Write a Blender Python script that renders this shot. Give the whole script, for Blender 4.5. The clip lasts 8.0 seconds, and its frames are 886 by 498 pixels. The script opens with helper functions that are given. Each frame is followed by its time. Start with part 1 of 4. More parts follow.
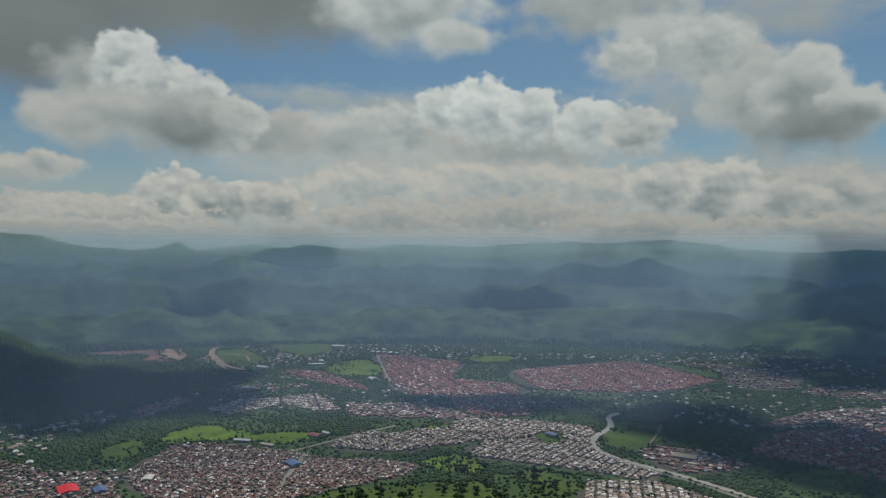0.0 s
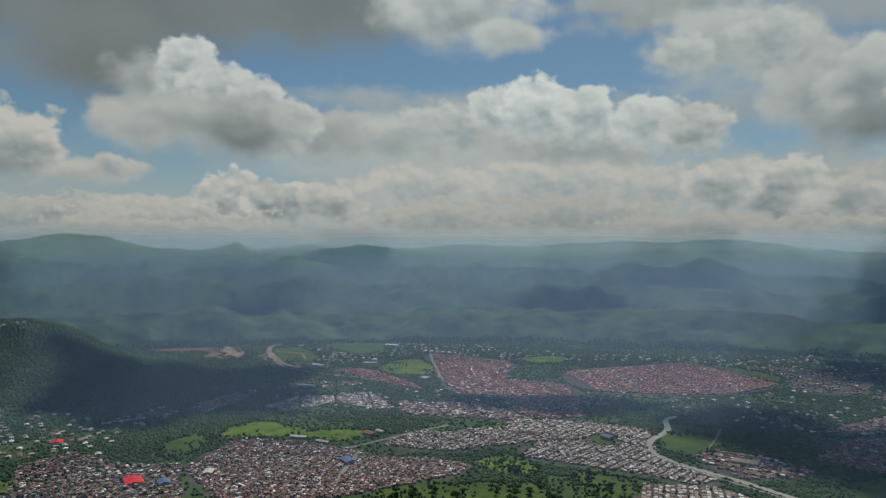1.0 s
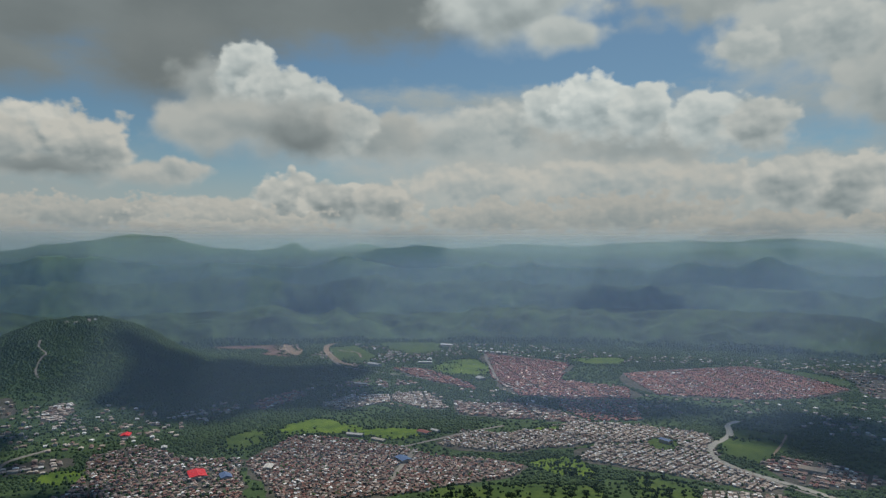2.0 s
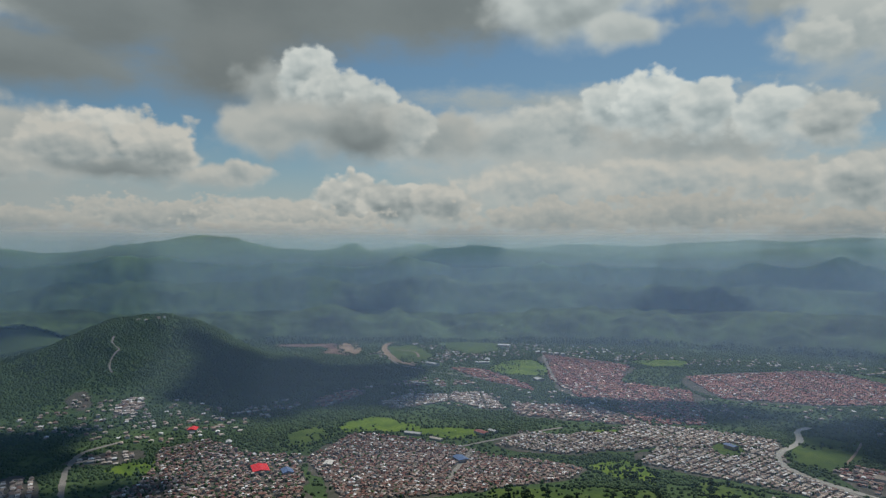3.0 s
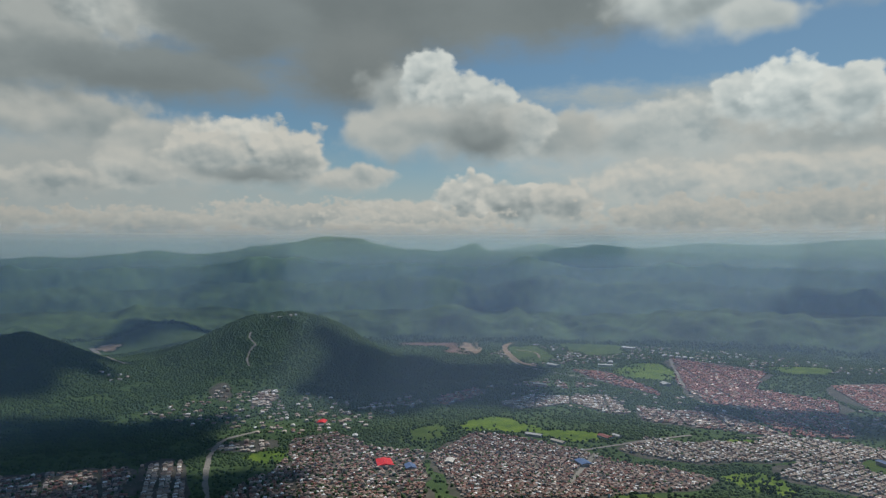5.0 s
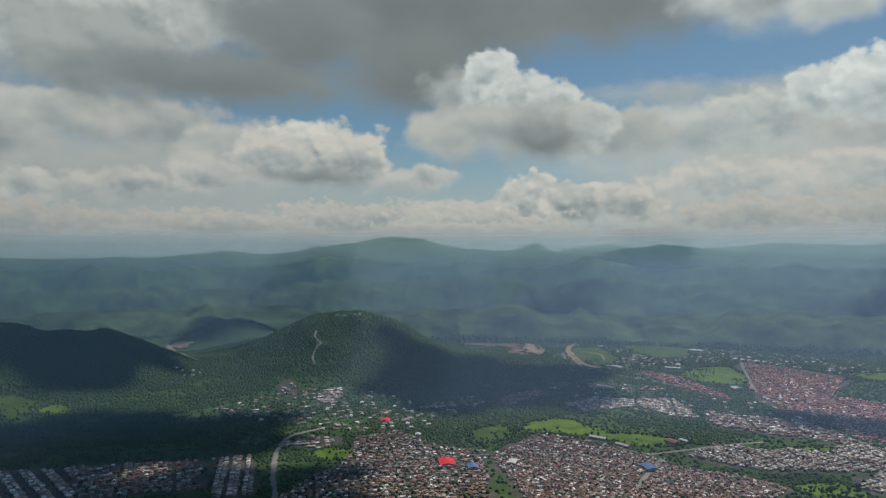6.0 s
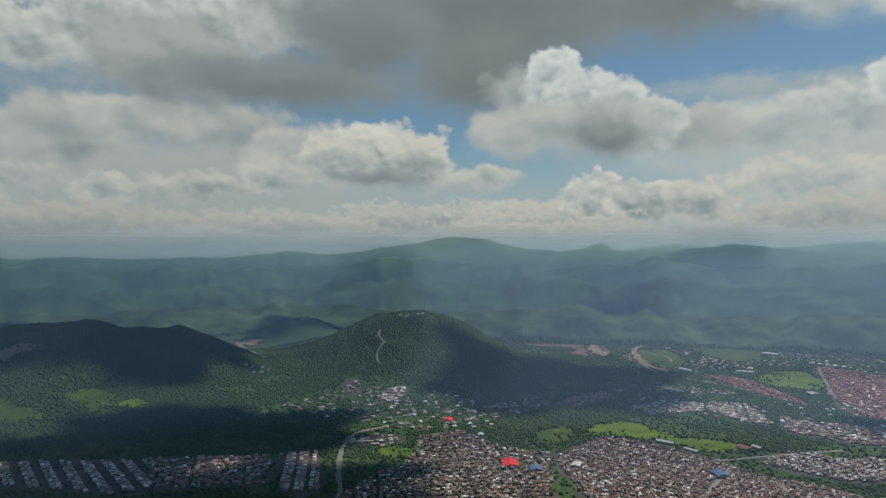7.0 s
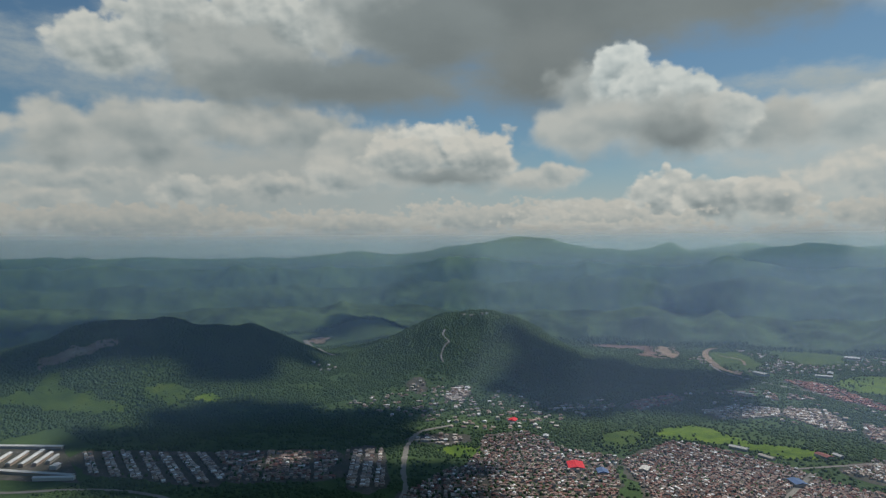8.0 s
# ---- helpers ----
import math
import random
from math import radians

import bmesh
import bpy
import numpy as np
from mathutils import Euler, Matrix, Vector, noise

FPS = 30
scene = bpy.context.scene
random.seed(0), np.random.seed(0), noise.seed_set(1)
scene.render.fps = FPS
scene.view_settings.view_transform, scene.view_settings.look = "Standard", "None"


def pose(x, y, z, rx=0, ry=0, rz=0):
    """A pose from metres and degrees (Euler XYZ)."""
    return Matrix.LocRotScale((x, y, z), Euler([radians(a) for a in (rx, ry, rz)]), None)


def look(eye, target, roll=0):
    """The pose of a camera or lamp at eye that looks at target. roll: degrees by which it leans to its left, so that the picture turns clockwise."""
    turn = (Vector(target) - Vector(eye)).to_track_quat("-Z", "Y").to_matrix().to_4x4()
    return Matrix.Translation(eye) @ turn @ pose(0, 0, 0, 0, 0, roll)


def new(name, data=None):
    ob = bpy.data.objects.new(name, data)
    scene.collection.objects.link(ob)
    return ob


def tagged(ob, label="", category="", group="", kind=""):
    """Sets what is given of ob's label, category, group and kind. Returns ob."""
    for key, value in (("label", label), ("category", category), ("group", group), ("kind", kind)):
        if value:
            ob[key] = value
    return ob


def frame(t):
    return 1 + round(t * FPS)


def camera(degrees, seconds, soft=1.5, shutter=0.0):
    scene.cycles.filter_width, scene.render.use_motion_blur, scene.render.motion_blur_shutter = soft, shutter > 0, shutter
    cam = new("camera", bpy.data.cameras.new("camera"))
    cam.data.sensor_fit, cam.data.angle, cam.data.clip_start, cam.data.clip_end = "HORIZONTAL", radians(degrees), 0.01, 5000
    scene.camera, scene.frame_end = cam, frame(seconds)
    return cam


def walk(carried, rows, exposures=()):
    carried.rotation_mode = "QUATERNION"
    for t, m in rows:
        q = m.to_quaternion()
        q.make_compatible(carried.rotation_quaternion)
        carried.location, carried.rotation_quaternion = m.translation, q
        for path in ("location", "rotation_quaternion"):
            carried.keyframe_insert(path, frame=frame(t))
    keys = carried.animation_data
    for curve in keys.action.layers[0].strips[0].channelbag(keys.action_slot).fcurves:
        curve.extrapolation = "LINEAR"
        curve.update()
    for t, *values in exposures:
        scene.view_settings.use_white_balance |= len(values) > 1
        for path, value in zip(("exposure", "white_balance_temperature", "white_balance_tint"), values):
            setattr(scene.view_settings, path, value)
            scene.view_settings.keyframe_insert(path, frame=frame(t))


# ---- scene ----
# ---- camera and walk ----
H = 400.0
cam = camera(65.1, 8.0, soft=1.3)
walk(cam, [(t, pose(0, 0, H, 90 + p, r, y)) for t, y, p, r in (
    (0.0, 0.0, 0.04, -0.33), (0.5, 2.17, 0.02, -0.29), (1.0, 4.34, 0.0, -0.25), (1.5, 6.56, -0.01, -0.2),
    (3.0, 13.57, -0.03, -0.12), (3.5, 16.0, -0.03, -0.06), (4.0, 18.42, -0.03, -0.01), (4.5, 20.92, -0.03, 0.05),
    (6.0, 28.58, 0.0, 0.15), (6.5, 31.16, 0.01, 0.19), (7.0, 33.74, 0.02, 0.24), (7.5, 36.37, 0.02, 0.3), (8.0, 39.02, 0.02, 0.35))],
    exposures=((0.0, -0.18), (4.0, -0.03), (8.0, 0.0)))

# ---- sky, sun ----
SUN_AZ, SUN_EL = -12.0, 58.0     # degrees left of +y, and above the horizon
sun_way = Vector((-math.sin(radians(SUN_AZ)) * math.cos(radians(SUN_EL)), math.cos(radians(SUN_AZ)) * math.cos(radians(SUN_EL)), math.sin(radians(SUN_EL))))
sun = new("sun", bpy.data.lights.new("sun", "SUN"))
sun.data.energy, sun.data.angle, sun.data.color = 3.3, radians(1.2), (1.0, 0.95, 0.86)
sun.matrix_world = look(sun_way * 4000, (0, 0, 0))


class Nodes:
    """Short spellings for building a node tree."""
    def __init__(self, tree):
        self.tree = tree

    def add(self, kind):
        return self.tree.nodes.new(kind)

    def plug(self, value, socket):
        if isinstance(value, bpy.types.NodeSocket):
            self.tree.links.new(value, socket)
        else:
            socket.default_value = value

    def m(self, op, a, b=0.0, c=0.0, clamp=False):
        node = self.add("ShaderNodeMath")
        node.operation, node.use_clamp = op, clamp
        for value, socket in zip((a, b, c), node.inputs):
            self.plug(value, socket)
        return node.outputs[0]

    def vec(self, x, y, z=0.0):
        node = self.add("ShaderNodeCombineXYZ")
        for value, socket in zip((x, y, z), node.inputs):
            self.plug(value, socket)
        return node.outputs[0]

    def step(self, value, low, high, to_low=0.0, to_high=1.0):
        node = self.add("ShaderNodeMapRange")
        node.interpolation_type = "SMOOTHSTEP"
        for v, socket in zip((value, low, high, to_low, to_high), node.inputs):
            self.plug(v, socket)
        return node.outputs[0]

    def noise(self, place, scale, detail=4.0, rough=0.55, distortion=0.0, dims="3D"):
        node = self.add("ShaderNodeTexNoise")
        node.noise_dimensions = dims
        self.plug(place, node.inputs["Vector"])
        for key, value in (("Scale", scale), ("Detail", detail), ("Roughness", rough), ("Distortion", distortion)):
            self.plug(value, node.inputs[key])
        return node.outputs[0]

    def puffs(self, place, scale, detail=2.0):
        node = self.add("ShaderNodeTexVoronoi")
        node.voronoi_dimensions, node.feature, node.normalize = "2D", "SMOOTH_F1", True
        self.plug(place, node.inputs["Vector"])
        for key, value in (("Scale", scale), ("Detail", detail), ("Roughness", 0.42), ("Lacunarity", 2.3), ("Smoothness", 0.5)):
            self.plug(value, node.inputs[key])
        return node.outputs["Distance"]

    def mix(self, fac, a, b, blend="MIX"):
        node = self.add("ShaderNodeMix")
        node.data_type, node.blend_type = "RGBA", blend
        for value, socket in zip((fac, a, b), (node.inputs[0], node.inputs[6], node.inputs[7])):
            self.plug(value, socket)
        return node.outputs[2]

    def ramp(self, fac, *stops):
        node = self.add("ShaderNodeValToRGB")
        while len(node.color_ramp.elements) < len(stops):
            node.color_ramp.elements.new(0.5)
        for element, (place, colour) in zip(node.color_ramp.elements, stops):
            element.position, element.color = place, (*colour, 1)
        self.plug(fac, node.inputs[0])
        return node.outputs[0]


world = bpy.data.worlds.new("sky")
scene.world = world
world.use_nodes = True
world.node_tree.nodes.clear()


def cumulus_group():
    """One bank of cloud laid over the sky behind it: a flat-based heap with a billowing edge."""
    g = bpy.data.node_groups.new("cumulus", "ShaderNodeTree")
    kinds = [("Behind", "Color")] + [(k, "Float") for k in ("U", "V", "Puff", "Relief", "U0", "V0", "Wide", "Top", "Bottom", "Soft", "Ragged", "White", "Grey", "Warm", "Chain")]
    for key, kind in kinds:
        g.interface.new_socket(key, in_out="INPUT", socket_type="NodeSocket" + kind)
    g.interface.new_socket("Sky", in_out="OUTPUT", socket_type="NodeSocketColor")
    g.interface.new_socket("Next", in_out="OUTPUT", socket_type="NodeSocketFloat")
    n = Nodes(g)
    i = n.add("NodeGroupInput").outputs
    out = n.add("NodeGroupOutput")
    dx = n.m("DIVIDE", n.m("SUBTRACT", n.m("ADD", i["U"], i["Chain"]), i["U0"]), i["Wide"])
    dv = n.m("SUBTRACT", n.m("ADD", i["V"], i["Chain"]), i["V0"])
    up = n.m("DIVIDE", dv, i["Top"])
    dy = n.m("MAXIMUM", up, n.m("DIVIDE", dv, n.m("MULTIPLY", i["Bottom"], -1.0)))
    r = n.m("SQRT", n.m("ADD", n.m("MULTIPLY", dx, dx), n.m("MULTIPLY", dy, dy)))
    field = n.m("MULTIPLY_ADD", i["Puff"], i["Ragged"], n.m("SUBTRACT", 1.0, r))
    low = n.m("MULTIPLY", n.step(up, -0.6, 0.5, 1.0, 0.0), 0.45)
    mask = n.step(field, 0.0, n.m("ADD", i["Soft"], low))
    # thin edges glow with sunlight, thick bases lie in their own shade
    thick = n.step(field, 0.05, n.m("ADD", i["Soft"], 0.75))
    deep = n.m("MULTIPLY", thick, n.step(up, -0.5, 0.95, 0.86, 0.2))
    lit = n.m("SUBTRACT", n.m("SUBTRACT", 0.95, deep), n.step(up, -0.1, -1.0, 0.0, 0.3))
    lit = n.m("MULTIPLY_ADD", i["Relief"], 0.92, lit, clamp=True)
    value = n.m("ADD", n.m("MULTIPLY", i["Grey"], 0.94), n.m("MULTIPLY", lit, n.m("SUBTRACT", n.m("MULTIPLY", i["White"], 1.0), n.m("MULTIPLY", i["Grey"], 0.94))))
    warm = n.m("MULTIPLY", i["Warm"], lit)
    hue = n.mix(warm, (0.82, 0.965, 0.985, 1), (0.975, 0.97, 0.88, 1))
    shade = n.add("ShaderNodeVectorMath")
    shade.operation = "SCALE"
    n.plug(hue, shade.inputs[0]), n.plug(value, shade.inputs["Scale"])
    sky = n.mix(mask, i["Behind"], shade.outputs[0])
    n.plug(sky, out.inputs["Sky"])
    n.plug(n.m("MULTIPLY_ADD", n.m("ADD", sky, 0.0001), 1e-7, i["Chain"]), out.inputs["Next"])
    return g


n = Nodes(world.node_tree)
way = n.add("ShaderNodeTexCoord").outputs["Generated"]
xyz = n.add("ShaderNodeSeparateXYZ")
n.plug(way, xyz.inputs[0])
U = n.m("MULTIPLY", n.m("ARCTAN2", n.m("MULTIPLY", xyz.outputs[0], -1.0), xyz.outputs[1]), 57.296)
V = n.m("MULTIPLY", n.m("ARCSINE", xyz.outputs[2]), 57.296)
flat = n.vec(U, n.m("MULTIPLY", V, 1.25))
wide_warp = n.m("MULTIPLY_ADD", n.noise(flat, 0.25, 3.0), 3.6, -1.8)
tall_warp = n.m("MULTIPLY_ADD", n.noise(n.vec(U, V, 7.7), 0.3, 3.0), 2.0, -1.0)
UW, VW = n.m("ADD", U, wide_warp), n.m("ADD", V, tall_warp)


def billow(scale):
    """Heaped puffs, about 0 on average, and the light on their sunward sides."""
    shifted = n.vec(n.m("ADD", U, -0.05 / scale), n.m("MULTIPLY_ADD", V, 1.25, 0.14 / scale))
    beyond = n.vec(n.m("ADD", U, -0.14 / scale), n.m("MULTIPLY_ADD", V, 1.25, 0.34 / scale))
    a, b = n.puffs(flat, scale, 1.5), n.puffs(shifted, scale, 1.5)
    big, big_beyond = n.noise(flat, scale * 0.75, 2.5, 0.45), n.noise(beyond, scale * 0.75, 2.5, 0.45)
    edge = n.noise(flat, scale * 1.3, 5.0, 0.5)
    puff = n.m("ADD", n.m("MULTIPLY", n.m("SUBTRACT", 0.5, a), 0.9), n.m("MULTIPLY", n.m("SUBTRACT", n.m("MULTIPLY_ADD", big, 0.8, edge), 0.9), 0.9))
    relief = n.m("ADD", n.m("MULTIPLY", n.m("SUBTRACT", big, big_beyond), 1.9), n.m("MULTIPLY", n.m("SUBTRACT", b, a), 0.75))
    return puff, relief


COARSE, FINE, TINY = billow(0.32), billow(0.6), billow(1.0)
TINY = TINY[0], n.m("MULTIPLY", TINY[1], 0.5)
MIST = n.m("SUBTRACT", n.noise(n.vec(n.m("MULTIPLY", U, 0.45), V), 0.5, 6.0, 0.6), 0.35), n.m("MULTIPLY_ADD", n.noise(n.vec(n.m("MULTIPLY", U, 0.6), V, 3.0), 0.45, 4.0), 0.5, -0.25)
air = n.add("ShaderNodeTexSky")
air.sky_type, air.sun_disc = "NISHITA", False
air.sun_elevation, air.sun_rotation = radians(SUN_EL), radians(-SUN_AZ)
air.altitude, air.air_density, air.dust_density, air.ozone_density = 400, 1.0, 1.2, 1.5
scaled = n.add("ShaderNodeVectorMath")
scaled.operation = "SCALE"
n.plug(air.outputs[0], scaled.inputs[0])
scaled.inputs["Scale"].default_value = 0.058
SKY = n.mix(1.0, scaled.outputs[0], (0.76, 1.0, 1.04, 1), "MULTIPLY")
SKY = n.mix(n.step(V, 0.5, 9.0, 0.95, 0.0), SKY, (0.36, 0.41, 0.42, 1))
CHAIN = 0.0        # orders the clouds one after another
heap = cumulus_group()


def cloud(u, v, wide, top, bottom, white=0.62, grey=0.3, soft=0.25, ragged=0.9, warm=0.7, grain=COARSE, warped=1):
    """A cloud in the sky: its middle and half-sizes in degrees of azimuth and height."""
    global SKY, CHAIN
    node = n.add("ShaderNodeGroup")
    node.node_tree = heap
    values = (SKY, UW if warped else U, VW if warped else V, *grain, u, v, wide, top, bottom, soft, ragged, white, grey, warm, CHAIN)
    for value, socket in zip(values, node.inputs):
        n.plug(value, socket)
    SKY, CHAIN = node.outputs


# thin high veils
cloud(6.3, 11.7, 14.9, 1.5, 1.8, 0.46, 0.38, 1.3, 1.8, 0.3, MIST)
cloud(-17.2, 10.7, 10.9, 2.1, 2.6, 0.44, 0.36, 1.3, 1.9, 0.3, MIST)
cloud(65.4, 13.6, 9.6, 3.5, 3.6, 0.44, 0.36, 1.2, 1.8, 0.3, MIST)
cloud(-25.7, 16.8, 9.7, 3.4, 2.3, 0.42, 0.35, 1.2, 1.8, 0.3, MIST)
# banks along the horizon
cloud(6.0, 7.9, 18.7, 3.6, 6.0, 0.54, 0.42, 0.8, 0.9, 0.7, MIST)
cloud(-3.0, 4.8, 21.3, 4.1, 6.0, 0.50, 0.40, 0.8, 0.9, 0.8, MIST)
cloud(56.0, 5.0, 27.0, 5.5, 6.1, 0.42, 0.35, 0.8, 0.8, 0.7, MIST)
cloud(-24.8, 4.0, 14.8, 4.1, 5.0, 0.44, 0.36, 0.8, 0.9, 0.8, MIST)
cloud(66.7, 5.2, 8.3, 1.1, 1.3, 0.46, 0.34, 0.6, 0.9, 0.8, FINE)
cloud(-5.2, 5.2, 11.0, 2.1, 2.2, 0.55, 0.41, 0.4, 0.8, 1, FINE)
cloud(6.2, 4.9, 6.4, 2.0, 2.0, 0.55, 0.41, 0.4, 0.8, 1, FINE)
cloud(-12.5, 4.9, 5.3, 1.8, 1.9, 0.53, 0.41, 0.4, 0.8, 1, FINE)
cloud(-29.2, 4.3, 6.0, 2.0, 2.4, 0.48, 0.33, 0.5, 0.9, 0.9, FINE)
cloud(8.3, 9.0, 10.4, 2.2, 2.5, 0.56, 0.40, 0.6, 0.9, 0.7, COARSE)
cloud(2.5, 10.4, 6.0, 1.7, 3.4, 0.57, 0.41, 0.5, 0.9, 0.7, FINE)
cloud(52.8, 4.9, 5.3, 1.3, 1.3, 0.48, 0.32, 0.4, 0.8, 0.9, FINE)
cloud(47.5, 5.5, 3.2, 1.6, 1.4, 0.52, 0.33, 0.3, 0.7, 0.9, FINE)
cloud(59.6, 4.3, 2.0, 1.5, 1.6, 0.50, 0.33, 0.4, 0.7, 0.9, FINE)
cloud(69.3, 4.0, 3.8, 1.1, 1.4, 0.46, 0.34, 0.5, 0.8, 0.9, FINE)
cloud(28.3, 2.8, 2.9, 1.4, 1.4, 0.52, 0.32, 0.3, 0.7, 1, FINE)
cloud(25.4, 2.7, 3.0, 1.4, 1.5, 0.50, 0.32, 0.35, 0.7, 1, FINE)
cloud(21.5, 4.0, 3.0, 2.1, 2.5, 0.60, 0.30, 0.2, 0.5, 1, FINE)
cloud(17.7, 3.6, 3.6, 1.7, 2.1, 0.58, 0.28, 0.22, 0.55, 1, FINE)
cloud(13.4, 3.3, 3.1, 1.8, 1.4, 0.54, 0.30, 0.22, 0.55, 1, FINE)
cloud(-28.0, 2.9, 2.7, 1.4, 1.2, 0.48, 0.31, 0.35, 0.7, 0.9, FINE)
cloud(-24.9, 3.8, 4.4, 1.8, 2.2, 0.50, 0.31, 0.35, 0.7, 0.9, FINE)
cloud(-21.2, 4.5, 4.0, 2.6, 3.0, 0.56, 0.31, 0.22, 0.6, 0.9, FINE)
cloud(-17.4, 4.6, 2.8, 2.7, 2.7, 0.56, 0.33, 0.22, 0.6, 0.9, FINE)
cloud(31.1, 5.5, 4.1, 1.3, 1.3, 0.50, 0.36, 0.5, 0.7, 0.9, COARSE)
cloud(30.0, 5.7, 2.9, 1.2, 1.0, 0.52, 0.36, 0.4, 0.7, 0.9, FINE)
cloud(46.7, 1.8, 9.2, 1.2, 1, 0.45, 0.31, 0.42, 1.3, 1, TINY)
cloud(63.2, 2.1, 12.5, 1.3, 1.3, 0.41, 0.31, 0.42, 1.3, 1, TINY)
cloud(34.6, 2.2, 8.1, 1.6, 1.3, 0.475, 0.32, 0.42, 1.3, 1, TINY)
cloud(25.9, 1.9, 7.3, 1.4, 1.2, 0.495, 0.32, 0.42, 1.3, 1, TINY)
cloud(3.9, 2.2, 7.8, 1.6, 1.4, 0.475, 0.33, 0.42, 1.3, 1, TINY)
cloud(-6.6, 2.4, 8.7, 1.8, 1.6, 0.455, 0.33, 0.42, 1.3, 1, TINY)
cloud(-17.5, 1.7, 8.4, 1.1, 1.1, 0.435, 0.31, 0.42, 1.3, 1, TINY)
cloud(-27.1, 1.7, 8, 1.1, 1, 0.435, 0.31, 0.42, 1.3, 1, TINY)
cloud(25.6, 1.3, 8.2, 0.8, 0.8, 0.475, 0.33, 0.42, 1.3, 1, TINY)
cloud(18.9, 0.7, 54.1, 1, 3.5, 0.395, 0.37, 0.7, 1.2, 1, TINY)
# the middle heaps
cloud(68.3, 8.3, 3.5, 2.8, 2.6, 0.47, 0.29, 0.35, 0.8, 0.8, COARSE)
cloud(62.3, 8.5, 5.1, 2.8, 2.5, 0.46, 0.30, 0.4, 0.8, 0.8, COARSE)
cloud(57.4, 10.0, 5.0, 1.8, 2.2, 0.50, 0.31, 0.4, 0.8, 0.8, COARSE)
cloud(50.5, 9.2, 6.7, 2.0, 2.7, 0.46, 0.31, 0.5, 0.8, 0.8, COARSE)
cloud(44.3, 7.1, 5.6, 3.1, 2.3, 0.50, 0.32, 0.4, 0.7, 0.9, COARSE)
cloud(39.3, 7.7, 5.3, 2.8, 2.7, 0.62, 0.33, 0.22, 0.55, 1, FINE)
cloud(41.8, 7.0, 3.9, 2.5, 2.1, 0.54, 0.33, 0.3, 0.6, 1, FINE)
cloud(35.7, 7.1, 3.0, 3.0, 2.2, 0.56, 0.30, 0.22, 0.5, 1, FINE)
cloud(39.3, 5.7, 5.7, 1.0, 1.0, 0.31, 0.23, 0.7, 0.5, 0.2, MIST)
cloud(-7.8, 8.5, 10.4, 3.5, 2.1, 0.46, 0.36, 0.5, 0.7, 0.7, COARSE)
cloud(0.0, 11.1, 2.4, 2.1, 2.3, 0.66, 0.44, 0.22, 0.55, 0.6, FINE)
cloud(-3.5, 11.1, 3.7, 2.7, 2.9, 0.72, 0.44, 0.2, 0.5, 0.6, FINE)
cloud(-7.2, 10.7, 2.8, 2.5, 2.8, 0.66, 0.44, 0.2, 0.5, 0.6, FINE)
cloud(-12.1, 9.6, 3.3, 2.9, 2.2, 0.66, 0.44, 0.2, 0.5, 0.6, FINE)
cloud(-15.4, 8.9, 2.6, 2.4, 1.8, 0.56, 0.33, 0.25, 0.6, 0.7, FINE)
# the heaps to the east
cloud(-13.2, 18.3, 8.3, 2.6, 2.1, 0.44, 0.34, 0.6, 1.1, 0.4, COARSE)
cloud(-18.3, 15.1, 6.9, 3.8, 3.6, 0.52, 0.40, 0.4, 0.6, 0.5, COARSE)
cloud(-23.0, 13.8, 3.6, 2.6, 2.8, 0.50, 0.39, 0.35, 0.7, 0.6, COARSE)
cloud(-14.6, 14.7, 2.6, 1.7, 1.5, 0.56, 0.40, 0.3, 0.6, 0.6, FINE)
cloud(-20.6, 15.6, 3.4, 2.4, 3.2, 0.56, 0.38, 0.3, 0.6, 0.6, FINE)
cloud(-24.0, 10.7, 3.5, 3.5, 4.2, 0.50, 0.34, 0.35, 0.8, 0.6, COARSE)
cloud(-27.7, 11.4, 4.0, 3.2, 3.8, 0.56, 0.30, 0.25, 0.6, 0.6, COARSE)
cloud(-30.5, 9.8, 2.6, 2.5, 2.8, 0.54, 0.30, 0.25, 0.6, 0.6, COARSE)
cloud(-28.2, 8.5, 5.0, 2.5, 2.1, 0.30, 0.20, 0.7, 0.6, 0.2, COARSE)
# the great grey sheet and its sunlit ends
cloud(64.9, 14.6, 4.3, 2.6, 2.0, 0.56, 0.32, 0.25, 0.6, 0.8, FINE)
cloud(59.9, 16.3, 4.9, 3.9, 2.6, 0.54, 0.29, 0.3, 0.7, 0.7, FINE)
cloud(52.2, 16.3, 6.6, 4.3, 2.3, 0.56, 0.28, 0.3, 0.7, 0.7, FINE)
cloud(44.6, 18.0, 5.5, 4.9, 3.6, 0.48, 0.26, 0.4, 0.8, 0.6, COARSE)
cloud(54.9, 13.1, 7.7, 4.8, 3.2, 0.40, 0.24, 0.5, 0.9, 0.5, COARSE)
cloud(16.4, 19.6, 16.6, 10.9, 4.9, 0.26, 0.21, 0.35, 0.5, 0.1, MIST)
cloud(46.1, 12.8, 14.4, 2.8, 2.5, 0.27, 0.2, 0.5, 0.5, 0.1, MIST)
cloud(30.2, 18.6, 14.7, 10.7, 6.2, 0.25, 0.19, 0.4, 0.5, 0.1, MIST)
cloud(30.8, 13.6, 6.8, 5.5, 4.8, 0.24, 0.19, 0.6, 0.5, 0.2, MIST)
cloud(40.0, 16.6, 8.0, 4.5, 4.0, 0.26, 0.2, 0.5, 0.5, 0.1, MIST)
cloud(3.3, 18.7, 7.6, 4.3, 3.4, 0.62, 0.34, 0.35, 0.4, 0.5, COARSE)
cloud(-1.1, 16.8, 3.7, 1.8, 1.6, 0.56, 0.40, 0.4, 0.5, 0.5, COARSE)
